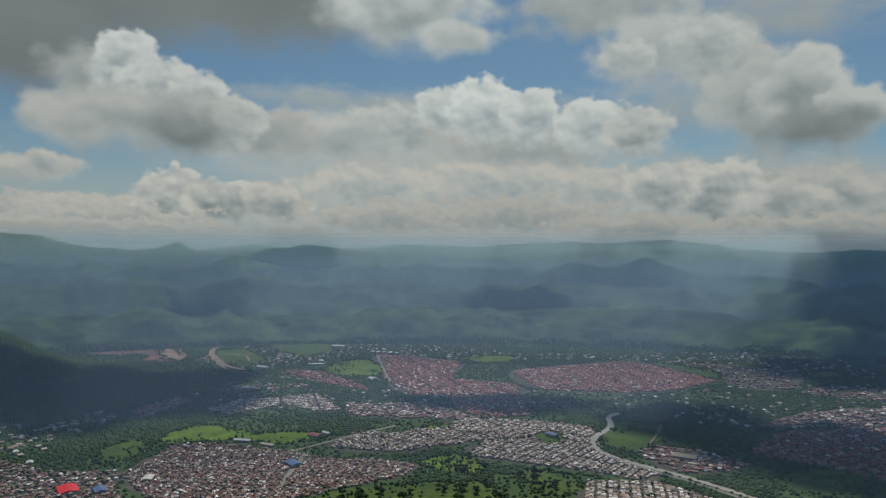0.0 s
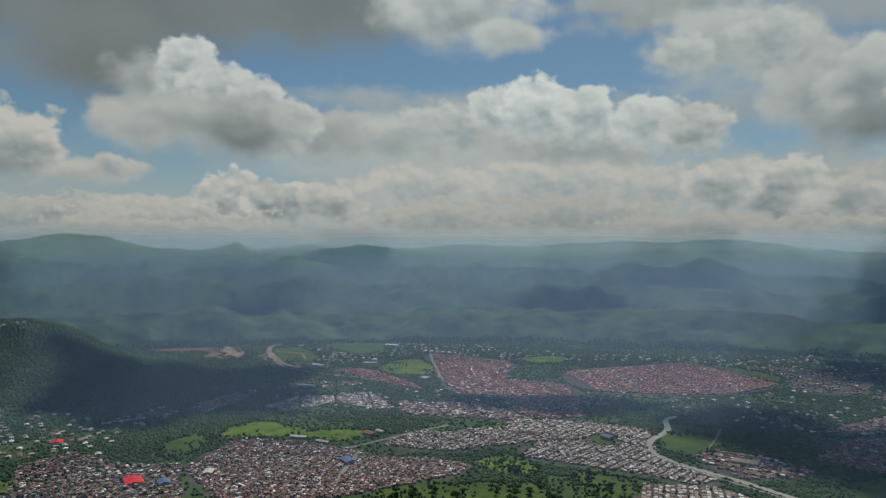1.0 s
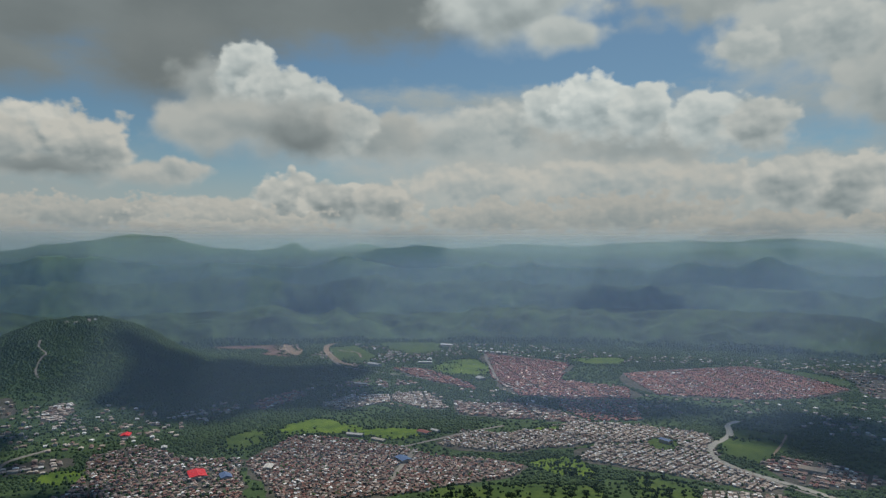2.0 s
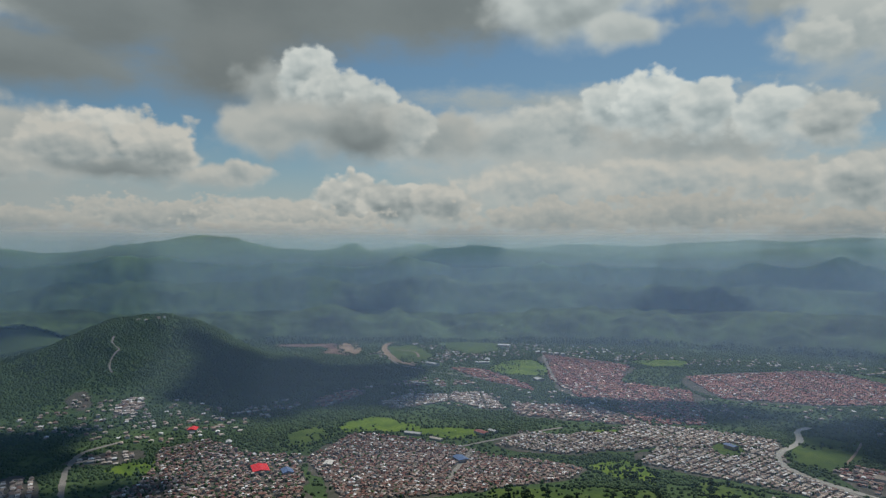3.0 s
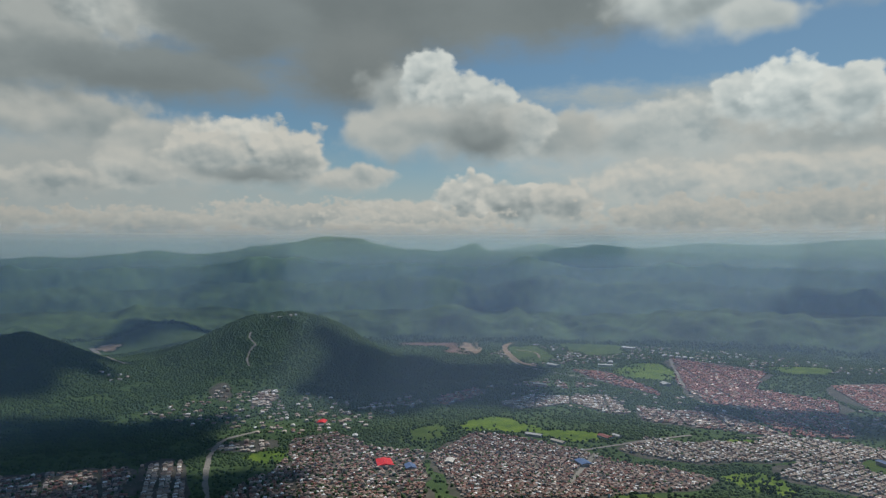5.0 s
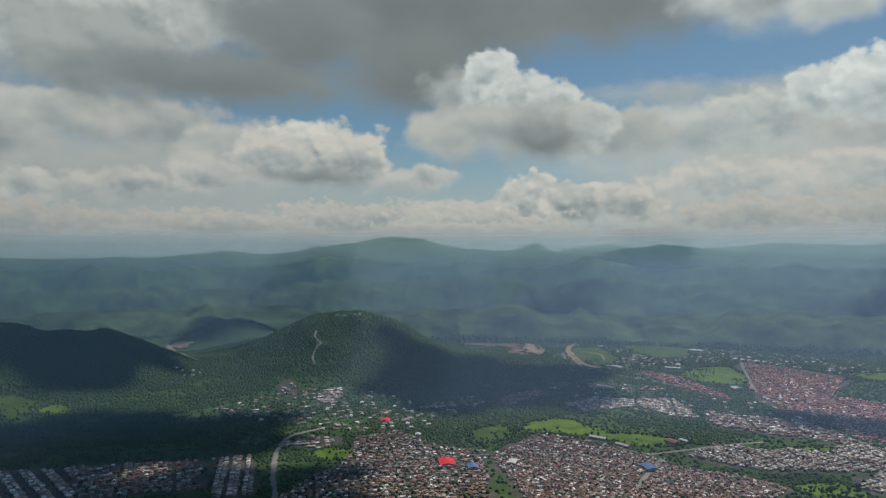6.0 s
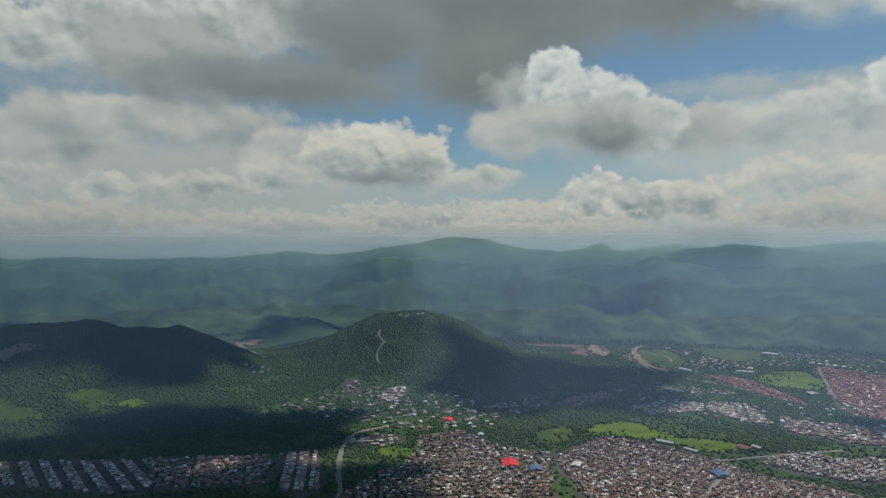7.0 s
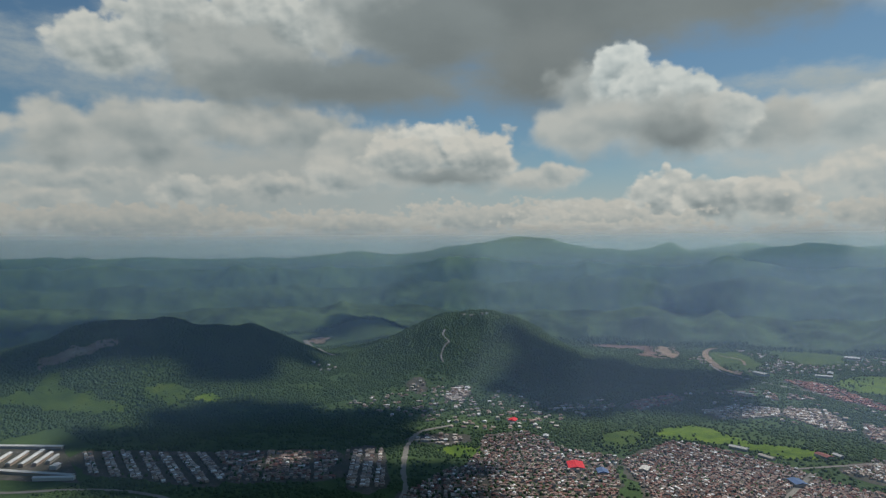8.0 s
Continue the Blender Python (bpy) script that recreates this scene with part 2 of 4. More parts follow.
# the towering heap
cloud(14.2, 9.0, 5.7, 2.2, 2.4, 0.46, 0.34, 0.5, 0.7, 0.7, COARSE)
cloud(28.3, 9.2, 4.0, 2.9, 2.0, 0.50, 0.36, 0.45, 0.7, 0.8, COARSE)
cloud(27.2, 12.2, 3.7, 2.7, 3.0, 0.44, 0.32, 0.6, 0.6, 0.5, COARSE)
cloud(24.8, 13.3, 2.5, 2.8, 4.8, 0.66, 0.38, 0.2, 0.45, 0.6, FINE)
cloud(23.0, 12.2, 2.4, 2.2, 3.7, 0.62, 0.37, 0.22, 0.45, 0.6, FINE)
cloud(21.4, 11.9, 2.7, 2.5, 4.2, 0.62, 0.35, 0.2, 0.45, 0.6, FINE)
cloud(19.2, 11.1, 2.4, 2.5, 3.3, 0.62, 0.34, 0.2, 0.45, 0.6, FINE)
cloud(17.0, 9.4, 3.0, 2.5, 2.4, 0.56, 0.36, 0.22, 0.45, 0.7, FINE)
cloud(23.4, 9.5, 8.7, 3.1, 3.4, 0.48, 0.33, 0.6, 0.6, 0.7, COARSE)
cloud(20.4, 8.7, 4.1, 2.5, 2.1, 0.29, 0.21, 0.8, 0.5, 0.2, COARSE)
back = n.add("ShaderNodeBackground")
n.plug(SKY, back.inputs[0])
back.inputs[1].default_value = 1.0
n.plug(back.outputs[0], n.add("ShaderNodeOutputWorld").inputs[0])


# ---- materials ----
def surface(name, rough=0.9, metal=0.0):
    made = bpy.data.materials.new(name)
    made.use_nodes = True
    shader = made.node_tree.nodes["Principled BSDF"]
    shader.inputs["Roughness"].default_value, shader.inputs["Metallic"].default_value = rough, metal
    shader.inputs["Specular IOR Level"].default_value = 0.25
    return made, Nodes(made.node_tree), shader


def earthy(name, big, small, *stops, rough=0.95, bump=0.0):
    """A mottled natural surface: broad patches of size big and a fine grain of size small, in metres."""
    made, k, shader = surface(name, rough)
    place = k.add("ShaderNodeNewGeometry").outputs["Position"]
    wide, fine = k.noise(place, 1 / big, 5.0, 0.6), k.noise(place, 1 / small, 4.0, 0.65)
    fac = k.m("MULTIPLY_ADD", fine, 0.55, k.m("MULTIPLY", wide, 0.9))
    fac = k.m("SUBTRACT", fac, 0.22, clamp=True)
    k.plug(k.ramp(fac, *stops), shader.inputs["Base Color"])
    if bump:
        node = k.add("ShaderNodeBump")
        node.inputs["Strength"].default_value, node.inputs["Distance"].default_value = 0.8, bump
        k.plug(fine, node.inputs["Height"])
        k.plug(node.outputs[0], shader.inputs["Normal"])
    return made


def pieces(name, stops, rough, metal=0.0, joined=True, dirt=0.32):
    """Paint or sheet that differs from piece to piece."""
    made, k, shader = surface(name, rough, metal)
    pick = k.add("ShaderNodeNewGeometry").outputs["Random Per Island"] if joined else k.add("ShaderNodeObjectInfo").outputs["Random"]
    colour = k.ramp(pick, *stops)
    colour.node.color_ramp.interpolation = "CONSTANT"
    stain = k.noise(k.add("ShaderNodeNewGeometry").outputs["Position"], 0.6, 4.0)
    glossy = k.m("GREATER_THAN", k.m("FRACT", k.m("MULTIPLY", pick, 37.0)), 0.85)
    k.plug(k.m("MULTIPLY_ADD", glossy, -0.45 * rough, rough), shader.inputs["Roughness"])
    k.plug(k.mix(k.m("MULTIPLY", stain, dirt), colour, (0.14, 0.12, 0.10, 1)), shader.inputs["Base Color"])
    return made


MEADOW = earthy("meadow_ground", 160, 14, (0.15, (0.035, 0.062, 0.026)), (0.5, (0.05, 0.09, 0.03)), (0.85, (0.09, 0.14, 0.04)), bump=2)
ROUGH = earthy("rough_pasture", 50, 7, (0.2, (0.026, 0.056, 0.017)), (0.45, (0.05, 0.092, 0.02)), (0.65, (0.085, 0.13, 0.026)), (0.85, (0.15, 0.15, 0.05)), bump=0.6)
FIELD = earthy("grass_field", 45, 9, (0.2, (0.035, 0.075, 0.012)), (0.42, (0.075, 0.135, 0.014)), (0.62, (0.135, 0.205, 0.02)), (0.8, (0.20, 0.21, 0.045)), bump=0.3)
LEAVES = earthy("tree_leaves", 70, 5, (0.15, (0.036, 0.064, 0.032)), (0.5, (0.055, 0.096, 0.038)), (0.9, (0.085, 0.135, 0.042)), bump=0.4)
BARK = earthy("bark", 3, 0.3, (0.2, (0.05, 0.035, 0.025)), (0.8, (0.13, 0.10, 0.075)))
TOWN = earthy("town_ground", 35, 5, (0.2, (0.035, 0.05, 0.03)), (0.5, (0.08, 0.078, 0.062)), (0.8, (0.16, 0.14, 0.12)))
DIRT = earthy("bare_earth", 50, 6, (0.15, (0.16, 0.11, 0.07)), (0.5, (0.27, 0.2, 0.14)), (0.85, (0.4, 0.33, 0.25)), bump=0.6)
CLAY = earthy("red_clay", 60, 7, (0.2, (0.09, 0.055, 0.04)), (0.5, (0.16, 0.10, 0.075)), (0.8, (0.24, 0.17, 0.12)), bump=0.6)
ROADWAY = earthy("road_surface", 30, 3, (0.2, (0.16, 0.15, 0.13)), (0.8, (0.30, 0.28, 0.25)))
RIVER = earthy("silty_water", 60, 12, (0.2, (0.30, 0.28, 0.23)), (0.8, (0.42, 0.39, 0.33)), rough=0.25)
CLOUD = earthy("cloud_white", 400, 60, (0.2, (0.75, 0.76, 0.78)), (0.8, (0.85, 0.85, 0.85)))
# last tone of MIXED and PALE: white roofs, and sun glints painted as white
MIXED = ((0.0, (0.31, 0.22, 0.185)), (0.14, (0.23, 0.09, 0.07)), (0.29, (0.28, 0.18, 0.145)), (0.42, (0.44, 0.35, 0.30)), (0.51, (0.19, 0.075, 0.06)), (0.62, (0.34, 0.24, 0.19)), (0.72, (0.10, 0.085, 0.085)), (0.81, (0.58, 0.50, 0.44)), (0.87, (0.24, 0.20, 0.19)), (0.935, (0.95, 0.94, 0.92)))
PALE = ((0.0, (0.50, 0.41, 0.34)), (0.20, (0.34, 0.25, 0.20)), (0.36, (0.62, 0.54, 0.47)), (0.52, (0.23, 0.14, 0.11)), (0.66, (0.52, 0.42, 0.34)), (0.78, (0.30, 0.27, 0.26)), (0.87, (0.95, 0.93, 0.9)))
RED = ((0.0, (0.36, 0.12, 0.095)), (0.28, (0.28, 0.085, 0.075)), (0.46, (0.42, 0.18, 0.135)), (0.68, (0.22, 0.09, 0.085)), (0.82, (0.46, 0.29, 0.23)), (0.955, (0.8, 0.78, 0.76)))
ROOFS = {key: (pieces("roof_" + key, stops, 0.7, 0.0), pieces("roof_sheet_" + key, stops, 0.7, 0.0, False)) for key, stops in (("mixed", MIXED), ("pale", PALE), ("red", RED))}
PAINT = ((0.0, (0.5, 0.46, 0.4)), (0.3, (0.62, 0.6, 0.56)), (0.55, (0.38, 0.32, 0.26)), (0.8, (0.55, 0.42, 0.33)))
WALLS = pieces("painted_wall", PAINT, 0.85), pieces("painted_house_wall", PAINT, 0.85, 0.0, False)
SCARLET = pieces("red_roof_sheet", ((0.0, (0.8, 0.02, 0.025)), (0.7, (0.7, 0.02, 0.025))), 0.4, 0.0, False, 0.08)
BLUE = pieces("blue_roof_sheet", ((0.0, (0.08, 0.2, 0.42)), (0.5, (0.1, 0.17, 0.34))), 0.4, 0.0, False)
WHITE = pieces("white_roof_sheet", ((0.0, (0.75, 0.75, 0.73)), (0.5, (0.6, 0.6, 0.58))), 0.4, 0.0, False)


# ---- the lie of the land ----
def lattice(x, y, seed):
    i, j = np.floor(x).astype(np.int64), np.floor(y).astype(np.int64)
    fx, fy = x - i, y - j
    fx, fy = fx * fx * (3 - 2 * fx), fy * fy * (3 - 2 * fy)

    def corner(a, b):
        h = (a * 374761393 + b * 668265263 + seed * 974711) & 0x7FFFFFFF
        h = ((h ^ (h >> 13)) * 1274126177) & 0x7FFFFFFF
        return ((h ^ (h >> 16)) & 0xFFFF) / 65535.0
    low = corner(i, j) * (1 - fx) + corner(i + 1, j) * fx
    high = corner(i, j + 1) * (1 - fx) + corner(i + 1, j + 1) * fx
    return low * (1 - fy) + high * fy


def fractal(x, y, size, seed, octaves=5, gain=0.5):
    total, weight, norm = 0.0, 1.0, 0.0
    for o in range(octaves):
        total = total + weight * lattice(x / size * 2 ** o + 17.3 * o, y / size * 2 ** o - 9.1 * o, seed + o)
        norm += weight
        weight *= gain
    return total / norm


def polar(az, r):
    """A place on the plan, from degrees left of +y and metres."""
    return -r * math.sin(radians(az)), r * math.cos(radians(az))


def knoll(x, y, az, r, height, across, deep):
    cx, cy = polar(az, r)
    c, s = math.cos(radians(az)), math.sin(radians(az))
    dx, dy = (x - cx) * c + (y - cy) * s, -(x - cx) * s + (y - cy) * c
    return height * np.exp(-(dx / across) ** 2 - (dy / deep) ** 2)


def land(x, y):
    """Height of the ground: a flat valley floor with wooded hills on its far side."""
    x, y = np.asarray(x, float), np.asarray(y, float)
    hills = knoll(x, y, 38.4, 2500, 124, 240, 330) + knoll(x, y, 43.5, 2480, 34, 200, 260) + knoll(x, y, 32.9, 2490, 98, 185, 280)
    hills = hills + knoll(x, y, 54.2, 2330, 114, 220, 300) + knoll(x, y, 61.5, 2300, 92, 240, 330) + knoll(x, y, 69, 2250, 132, 360, 320)
    hills = hills + knoll(x, y, 45, 2950, 88, 190, 200) + knoll(x, y, 52, 2950, 50, 260, 230)
    hills = hills * (0.93 + 0.16 * (1 - np.abs(fractal(x, y, 230, 8, 3) - 0.5) * 4))
    rough = 0.85 + 0.3 * fractal(x, y, 260, 5)
    r = np.hypot(x, y)
    rise = np.clip((r - 2700) / 1500, 0, 1) ** 1.5 * 60
    return hills * rough + rise * (0.6 + 0.8 * fractal(x, y, 500, 11)) - 3.0


def mesh(name, verts, polys, materials, index=None, smooth=False):
    """A mesh from arrays: verts, a list of arrays of polygons, and a material index for each polygon."""
    data = bpy.data.meshes.new(name)
    loops = np.concatenate([p.ravel() for p in polys]).astype(np.int32)
    sizes = np.concatenate([np.full(len(p), p.shape[1]) for p in polys]).astype(np.int32)
    starts = np.concatenate([[0], np.cumsum(sizes)[:-1]]).astype(np.int32)
    data.vertices.add(len(verts)), data.loops.add(len(loops)), data.polygons.add(len(sizes))
    data.vertices.foreach_set("co", np.ascontiguousarray(verts, np.float32).ravel())
    data.loops.foreach_set("vertex_index", loops)
    data.polygons.foreach_set("loop_start", starts)
    for material in materials:
        data.materials.append(material)
    if index is not None:
        data.polygons.foreach_set("material_index", np.asarray(index, np.int32))
    data.polygons.foreach_set("use_smooth", np.full(len(sizes), smooth))
    data.update(calc_edges=True)
    return data


def grid_faces(rows, cols, closed=False):
    i, j = np.meshgrid(np.arange(rows - 1), np.arange(cols if closed else cols - 1), indexing="ij")
    a, b = i * cols + j, i * cols + (j + 1) % cols
    return np.stack([a, b, b + cols, a + cols], -1).reshape(-1, 4)


radii = np.concatenate([[0], np.arange(100, 800, 100), np.arange(800, 3500, 22), np.arange(3500, 4960, 90)])
turns = np.radians(np.arange(0, 360, 0.6))
gx, gy = -radii[:, None] * np.sin(turns), radii[:, None] * np.cos(turns)
tagged(new("ground", mesh("ground", np.stack([gx, gy, land(gx, gy)], -1).reshape(-1, 3), [grid_faces(len(radii), len(turns), True)], [MEADOW], smooth=True)),
       "green valley floor rising to wooded hills", "ground", kind="structure")


def inside(x, y, outline):
    hit = np.zeros(np.shape(x), bool)
    for (ax, ay), (bx, by) in zip(outline, outline[1:] + outline[:1]):
        crosses = (ay > y) != (by > y)
        with np.errstate(divide="ignore", invalid="ignore"):
            hit ^= crosses & (x < (bx - ax) * (y - ay) / (by - ay) + ax)
    return hit


def rounded(outline, wobble):
    """The outline with its corners smoothed off and a little unevenness."""
    pts = [Vector(p) for p in outline]
    out = []
    for k in range(len(pts)):
        a, b, c, d = (pts[(k + o) % len(pts)] for o in (-1, 0, 1, 2))
        for s in range(6):
            t = s / 6
            p = 0.5 * (2 * b + (c - a) * t + (2 * a - 5 * b + 4 * c - d) * t * t + (3 * b - a - 3 * c + d) * t ** 3)
            out.append((p.x + random.uniform(-1, 1) * wobble, p.y + random.uniform(-1, 1) * wobble))
    return out


OPEN, PASTURES, STREETS, EDGES = [], [], [], []      # outlines where no wood grows; those that trees fringe


def patch(name, outline, material, label, category, lift=0.5, wobble=9, clear=True):
    """A piece of ground with a cover of its own, lying on the land."""
    outline = rounded(outline, wobble)
    if clear:
        OPEN.append(outline)
    if name == "field":
        PASTURES.append(outline)
    if name in ("field", "bare_ground"):
        EDGES.append(outline)
    bm = bmesh.new()
    bm.faces.new([bm.verts.new((x, y, 0)) for x, y in outline])
    bmesh.ops.triangulate(bm, faces=bm.faces)
    for _ in range(4):
        long = [e for e in bm.edges if e.calc_length() > 45]
        if not long:
            break
        bmesh.ops.subdivide_edges(bm, edges=long, cuts=1)
        bmesh.ops.triangulate(bm, faces=bm.faces)
    for v in bm.verts:
        v.co.z = float(land(v.co.x, v.co.y)) + lift
    bm.normal_update()
    if sum(f.normal.z for f in bm.faces) < 0:
        bmesh.ops.reverse_faces(bm, faces=bm.faces)
    data = bpy.data.meshes.new(name)
    bm.to_mesh(data)
    bm.free()
    data.materials.append(material)
    return tagged(new(name, data), label, category, kind="structure")


def strip(name, line, width, material, label, category, lift=0.9, clear=True):
    """A road or river along a line on the plan."""
    pts = []
    for k in range(len(line) - 1):
        a, b, c, d = (Vector(line[min(max(k + o, 0), len(line) - 1)]) for o in (-1, 0, 1, 2))
        for s in range(8):
            t = s / 8
            pts.append(0.5 * (2 * b + (c - a) * t + (2 * a - 5 * b + 4 * c - d) * t * t + (3 * b - a - 3 * c + d) * t ** 3))
    pts.append(Vector(line[-1]))
    verts = []
    for k, p in enumerate(pts):
        along = (pts[min(k + 1, len(pts) - 1)] - pts[max(k - 1, 0)]).normalized()
        side = Vector((-along.y, along.x)) * width / 2 * random.uniform(0.85, 1.15)
        for q in (p + side, p - side):
            verts.append((q.x, q.y, float(land(q.x, q.y)) + lift))
    k = np.arange(len(pts) - 1)[:, None] * 2
    data = mesh(name, np.array(verts), [k + np.array([[0, 1, 3, 2]])], [material])
    if clear:
        for i in range(0, len(pts) - 3, 3):
            STREETS.append([verts[2 * i][:2], verts[2 * i + 6][:2], verts[2 * i + 7][:2], verts[2 * i + 1][:2]])
            OPEN.append([verts[2 * i][:2], verts[2 * i + 6][:2], verts[2 * i + 7][:2], verts[2 * i + 1][:2]])
    return tagged(new(name, data), label, category, kind="structure")


# ---- far hills, range behind range into the haze ----
def hill_range(name, crest_r, foot_r, base, peaks, rough, material, seed, label, spur=42.0):
    """A range of hills: its crest is base degrees from eye level, with peaks of (azimuth, degrees, width); spurs and gullies run down its front."""
    az = np.arange(-62, 106, 0.22)
    depth = np.concatenate([np.linspace(0, 1, 58), [1.04, 1.09, 1.15]])
    crest = base + sum(d * np.exp(-((az - a) / w) ** 2) for a, d, w in peaks)
    r = foot_r + (crest_r - foot_r) * depth[:, None] + 0 * az
    x, y = -r * np.sin(np.radians(az)), r * np.cos(np.radians(az))
    top = H + crest_r * np.tan(np.radians(crest + rough * (fractal(az * 10, az * 0, 42, seed, 5, 0.5) - 0.5)))
    rise = np.where(depth < 1, np.sin(np.minimum(depth, 1) * math.pi / 2) ** 1.1, 1 - (depth - 1) * 1.2)[:, None]
    fade = np.sin(np.clip(depth[:, None], 0, 1) * math.pi) ** 0.6
    # ridges that bend as they come down
    across = np.radians(az) * crest_r + 90 * fractal(x, y, 260, seed + 7, 3)
    broad = 1 - np.abs(fractal(across, r * 0.45, 310, seed + 3, 2, 0.4) - 0.5) * 4.4
    fine = 1 - np.abs(fractal(across + r * 0.25, r * 0.6, 120, seed + 5, 4, 0.5) - 0.5) * 4
    rng = np.random.default_rng(seed)
    knobs = np.zeros_like(x)
    for _ in range(110):
        a, d, w = rng.uniform(-60, 104), rng.uniform(0.1, 0.9), rng.uniform(0.7, 2.6)
        knobs = np.maximum(knobs, rng.uniform(14, 44) * np.exp(-((az - a) / w) ** 2 - ((depth[:, None] - d) / rng.uniform(0.06, 0.15)) ** 2))
    foot = land(x, y) - 2
    z = foot + (top - foot) * rise + (broad * spur + fine * spur * 0.55 + knobs * 0.6 - 16) * fade
    data = mesh(name, np.stack([x, y, z], -1).reshape(-1, 3), [grid_faces(len(depth), len(az))], [material], smooth=True)
    tagged(new(name, data), label, "hills", kind="structure")
    return x, y, z


def far_cover(name, dark, light):
    """Forest and pasture seen from afar: broad clearings over a fine grain of tree tops."""
    made, k, shader = surface(name, 0.95)
    place = k.add("ShaderNodeNewGeometry").outputs["Position"]
    wide, grain = k.noise(place, 1 / 260, 4.0, 0.55, 0.6), k.noise(place, 1 / 16, 4.0, 0.65)
    fac = k.m("MULTIPLY_ADD", grain, 0.4, k.m("MULTIPLY_ADD", k.noise(place, 1 / 75, 3.0), 0.5, k.m("MULTIPLY", wide, 0.9)))
    k.plug(k.ramp(k.m("SUBTRACT", fac, 0.4, clamp=True), (0.3, dark), (0.5, tuple(0.6 * a + 0.4 * b for a, b in zip(dark, light))), (0.72, light)), shader.inputs["Base Color"])
    node = k.add("ShaderNodeBump")
    node.inputs["Strength"].default_value, node.inputs["Distance"].default_value = 0.7, 4.0
    k.plug(grain, node.inputs["Height"])
    k.plug(node.outputs[0], shader.inputs["Normal"])
    return made


FAR_WOODS = far_cover("wooded_slopes", (0.022, 0.046, 0.024), (0.105, 0.17, 0.06))
FOOTHILLS = hill_range("backdrop_foothills", 3450, 2950, -4.9, ((21.8, 0.3, 2.5), (10, -0.5, 8), (-12, 0.3, 8), (50, 0.5, 9), (70, 0.8, 8), (-31, 0.5, 3)), 1.2, FAR_WOODS, 21, "wooded foothills in thin blue haze", 30)
hill_range("backdrop_hills_1", 3850, 3400, -3.1, ((-34, 0.6, 3), (-24, -0.3, 4), (-10, 0.2, 5), (14.9, 0.8, 2.4), (22, 0.5, 2.5), (33, 0.4, 6), (66, 0.2, 9)), 1.0, FAR_WOODS, 31, "green hills under blue haze")
hill_range("backdrop_hills_2", 4200, 3800, -1.55, ((-16.1, 0.45, 1.4), (-14, 0.3, 4.5), (-24.5, -0.4, 3), (-31, -1.6, 3.5), (5, 0.25, 4), (17, 0.3, 3), (27, 0.35, 4), (38, 0.5, 6), (60, 0.2, 12)), 0.8, FAR_WOODS, 41, "hazy blue-green hills", 46)
hill_range("backdrop_hills_3", 4520, 4150, -0.35, ((33.4, 0.8, 2.1), (30.9, 0.8, 2.1), (36.8, 0.62, 3.8), (28, 0.25, 3.5), (20.9, 0.74, 1.15), (11, 0.52, 3.4), (-4, -0.3, 5), (-16, 0.35, 6), (-27, -0.5, 4), (52, -0.35, 6), (66, -0.35, 9)), 0.24, FAR_WOODS, 51, "distant blue hills in haze", 40)
hill_range("backdrop_mountains", 4800, 4450, -0.15, ((15.3, 0.55, 1.7), (22, -0.15, 4), (3, 0.45, 5), (-9, 0.75, 6), (-18.5, 0.85, 4.5), (-31.5, 0.25, 2.5), (44, -0.4, 6), (62, -0.6, 14)), 0.16, FAR_WOODS, 61, "pale blue mountain skyline in haze", 30)


# ---- coloured sheets that imitate haze over the valley ----
def haze_sheet(r, thick, colour, floor, ceiling):
    """Haze imitated by a see-through coloured sheet, thinner towards the ground and above the hills."""
    made = bpy.data.materials.new("haze")
    made.use_nodes = True
    k = Nodes(made.node_tree)
    made.node_tree.nodes.clear()
    place = k.add("ShaderNodeNewGeometry").outputs["Position"]
    split = k.add("ShaderNodeSeparateXYZ")
    k.plug(place, split.inputs[0])
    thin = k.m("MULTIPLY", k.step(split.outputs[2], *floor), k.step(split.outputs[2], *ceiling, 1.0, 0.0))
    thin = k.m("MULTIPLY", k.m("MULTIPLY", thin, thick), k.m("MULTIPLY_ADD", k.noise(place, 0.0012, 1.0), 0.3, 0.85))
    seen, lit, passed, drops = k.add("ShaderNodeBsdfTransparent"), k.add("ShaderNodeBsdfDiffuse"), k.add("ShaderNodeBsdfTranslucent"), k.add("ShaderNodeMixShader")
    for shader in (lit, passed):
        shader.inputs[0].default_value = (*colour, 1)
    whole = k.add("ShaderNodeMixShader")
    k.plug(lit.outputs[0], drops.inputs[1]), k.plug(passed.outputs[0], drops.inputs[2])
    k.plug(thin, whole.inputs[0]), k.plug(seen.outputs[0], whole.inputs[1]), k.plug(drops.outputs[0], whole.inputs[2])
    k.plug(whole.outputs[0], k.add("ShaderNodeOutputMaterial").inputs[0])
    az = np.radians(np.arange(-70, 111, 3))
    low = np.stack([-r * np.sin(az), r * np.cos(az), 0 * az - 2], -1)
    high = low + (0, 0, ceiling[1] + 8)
    tagged(new("haze", mesh("haze", np.concatenate([low, high]), [grid_faces(2, len(az))], [made], smooth=True)), "see-through blue sheet that imitates haze over the valley", "haze", kind="structure")


# tints of the added sheets: bluer near, paler far, as haze would look
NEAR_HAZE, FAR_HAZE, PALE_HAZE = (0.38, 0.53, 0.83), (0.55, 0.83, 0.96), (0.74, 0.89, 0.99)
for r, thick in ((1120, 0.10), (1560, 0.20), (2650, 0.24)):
    haze_sheet(r, thick, NEAR_HAZE, (-8.0, 70.0), (335.0, 405.0))
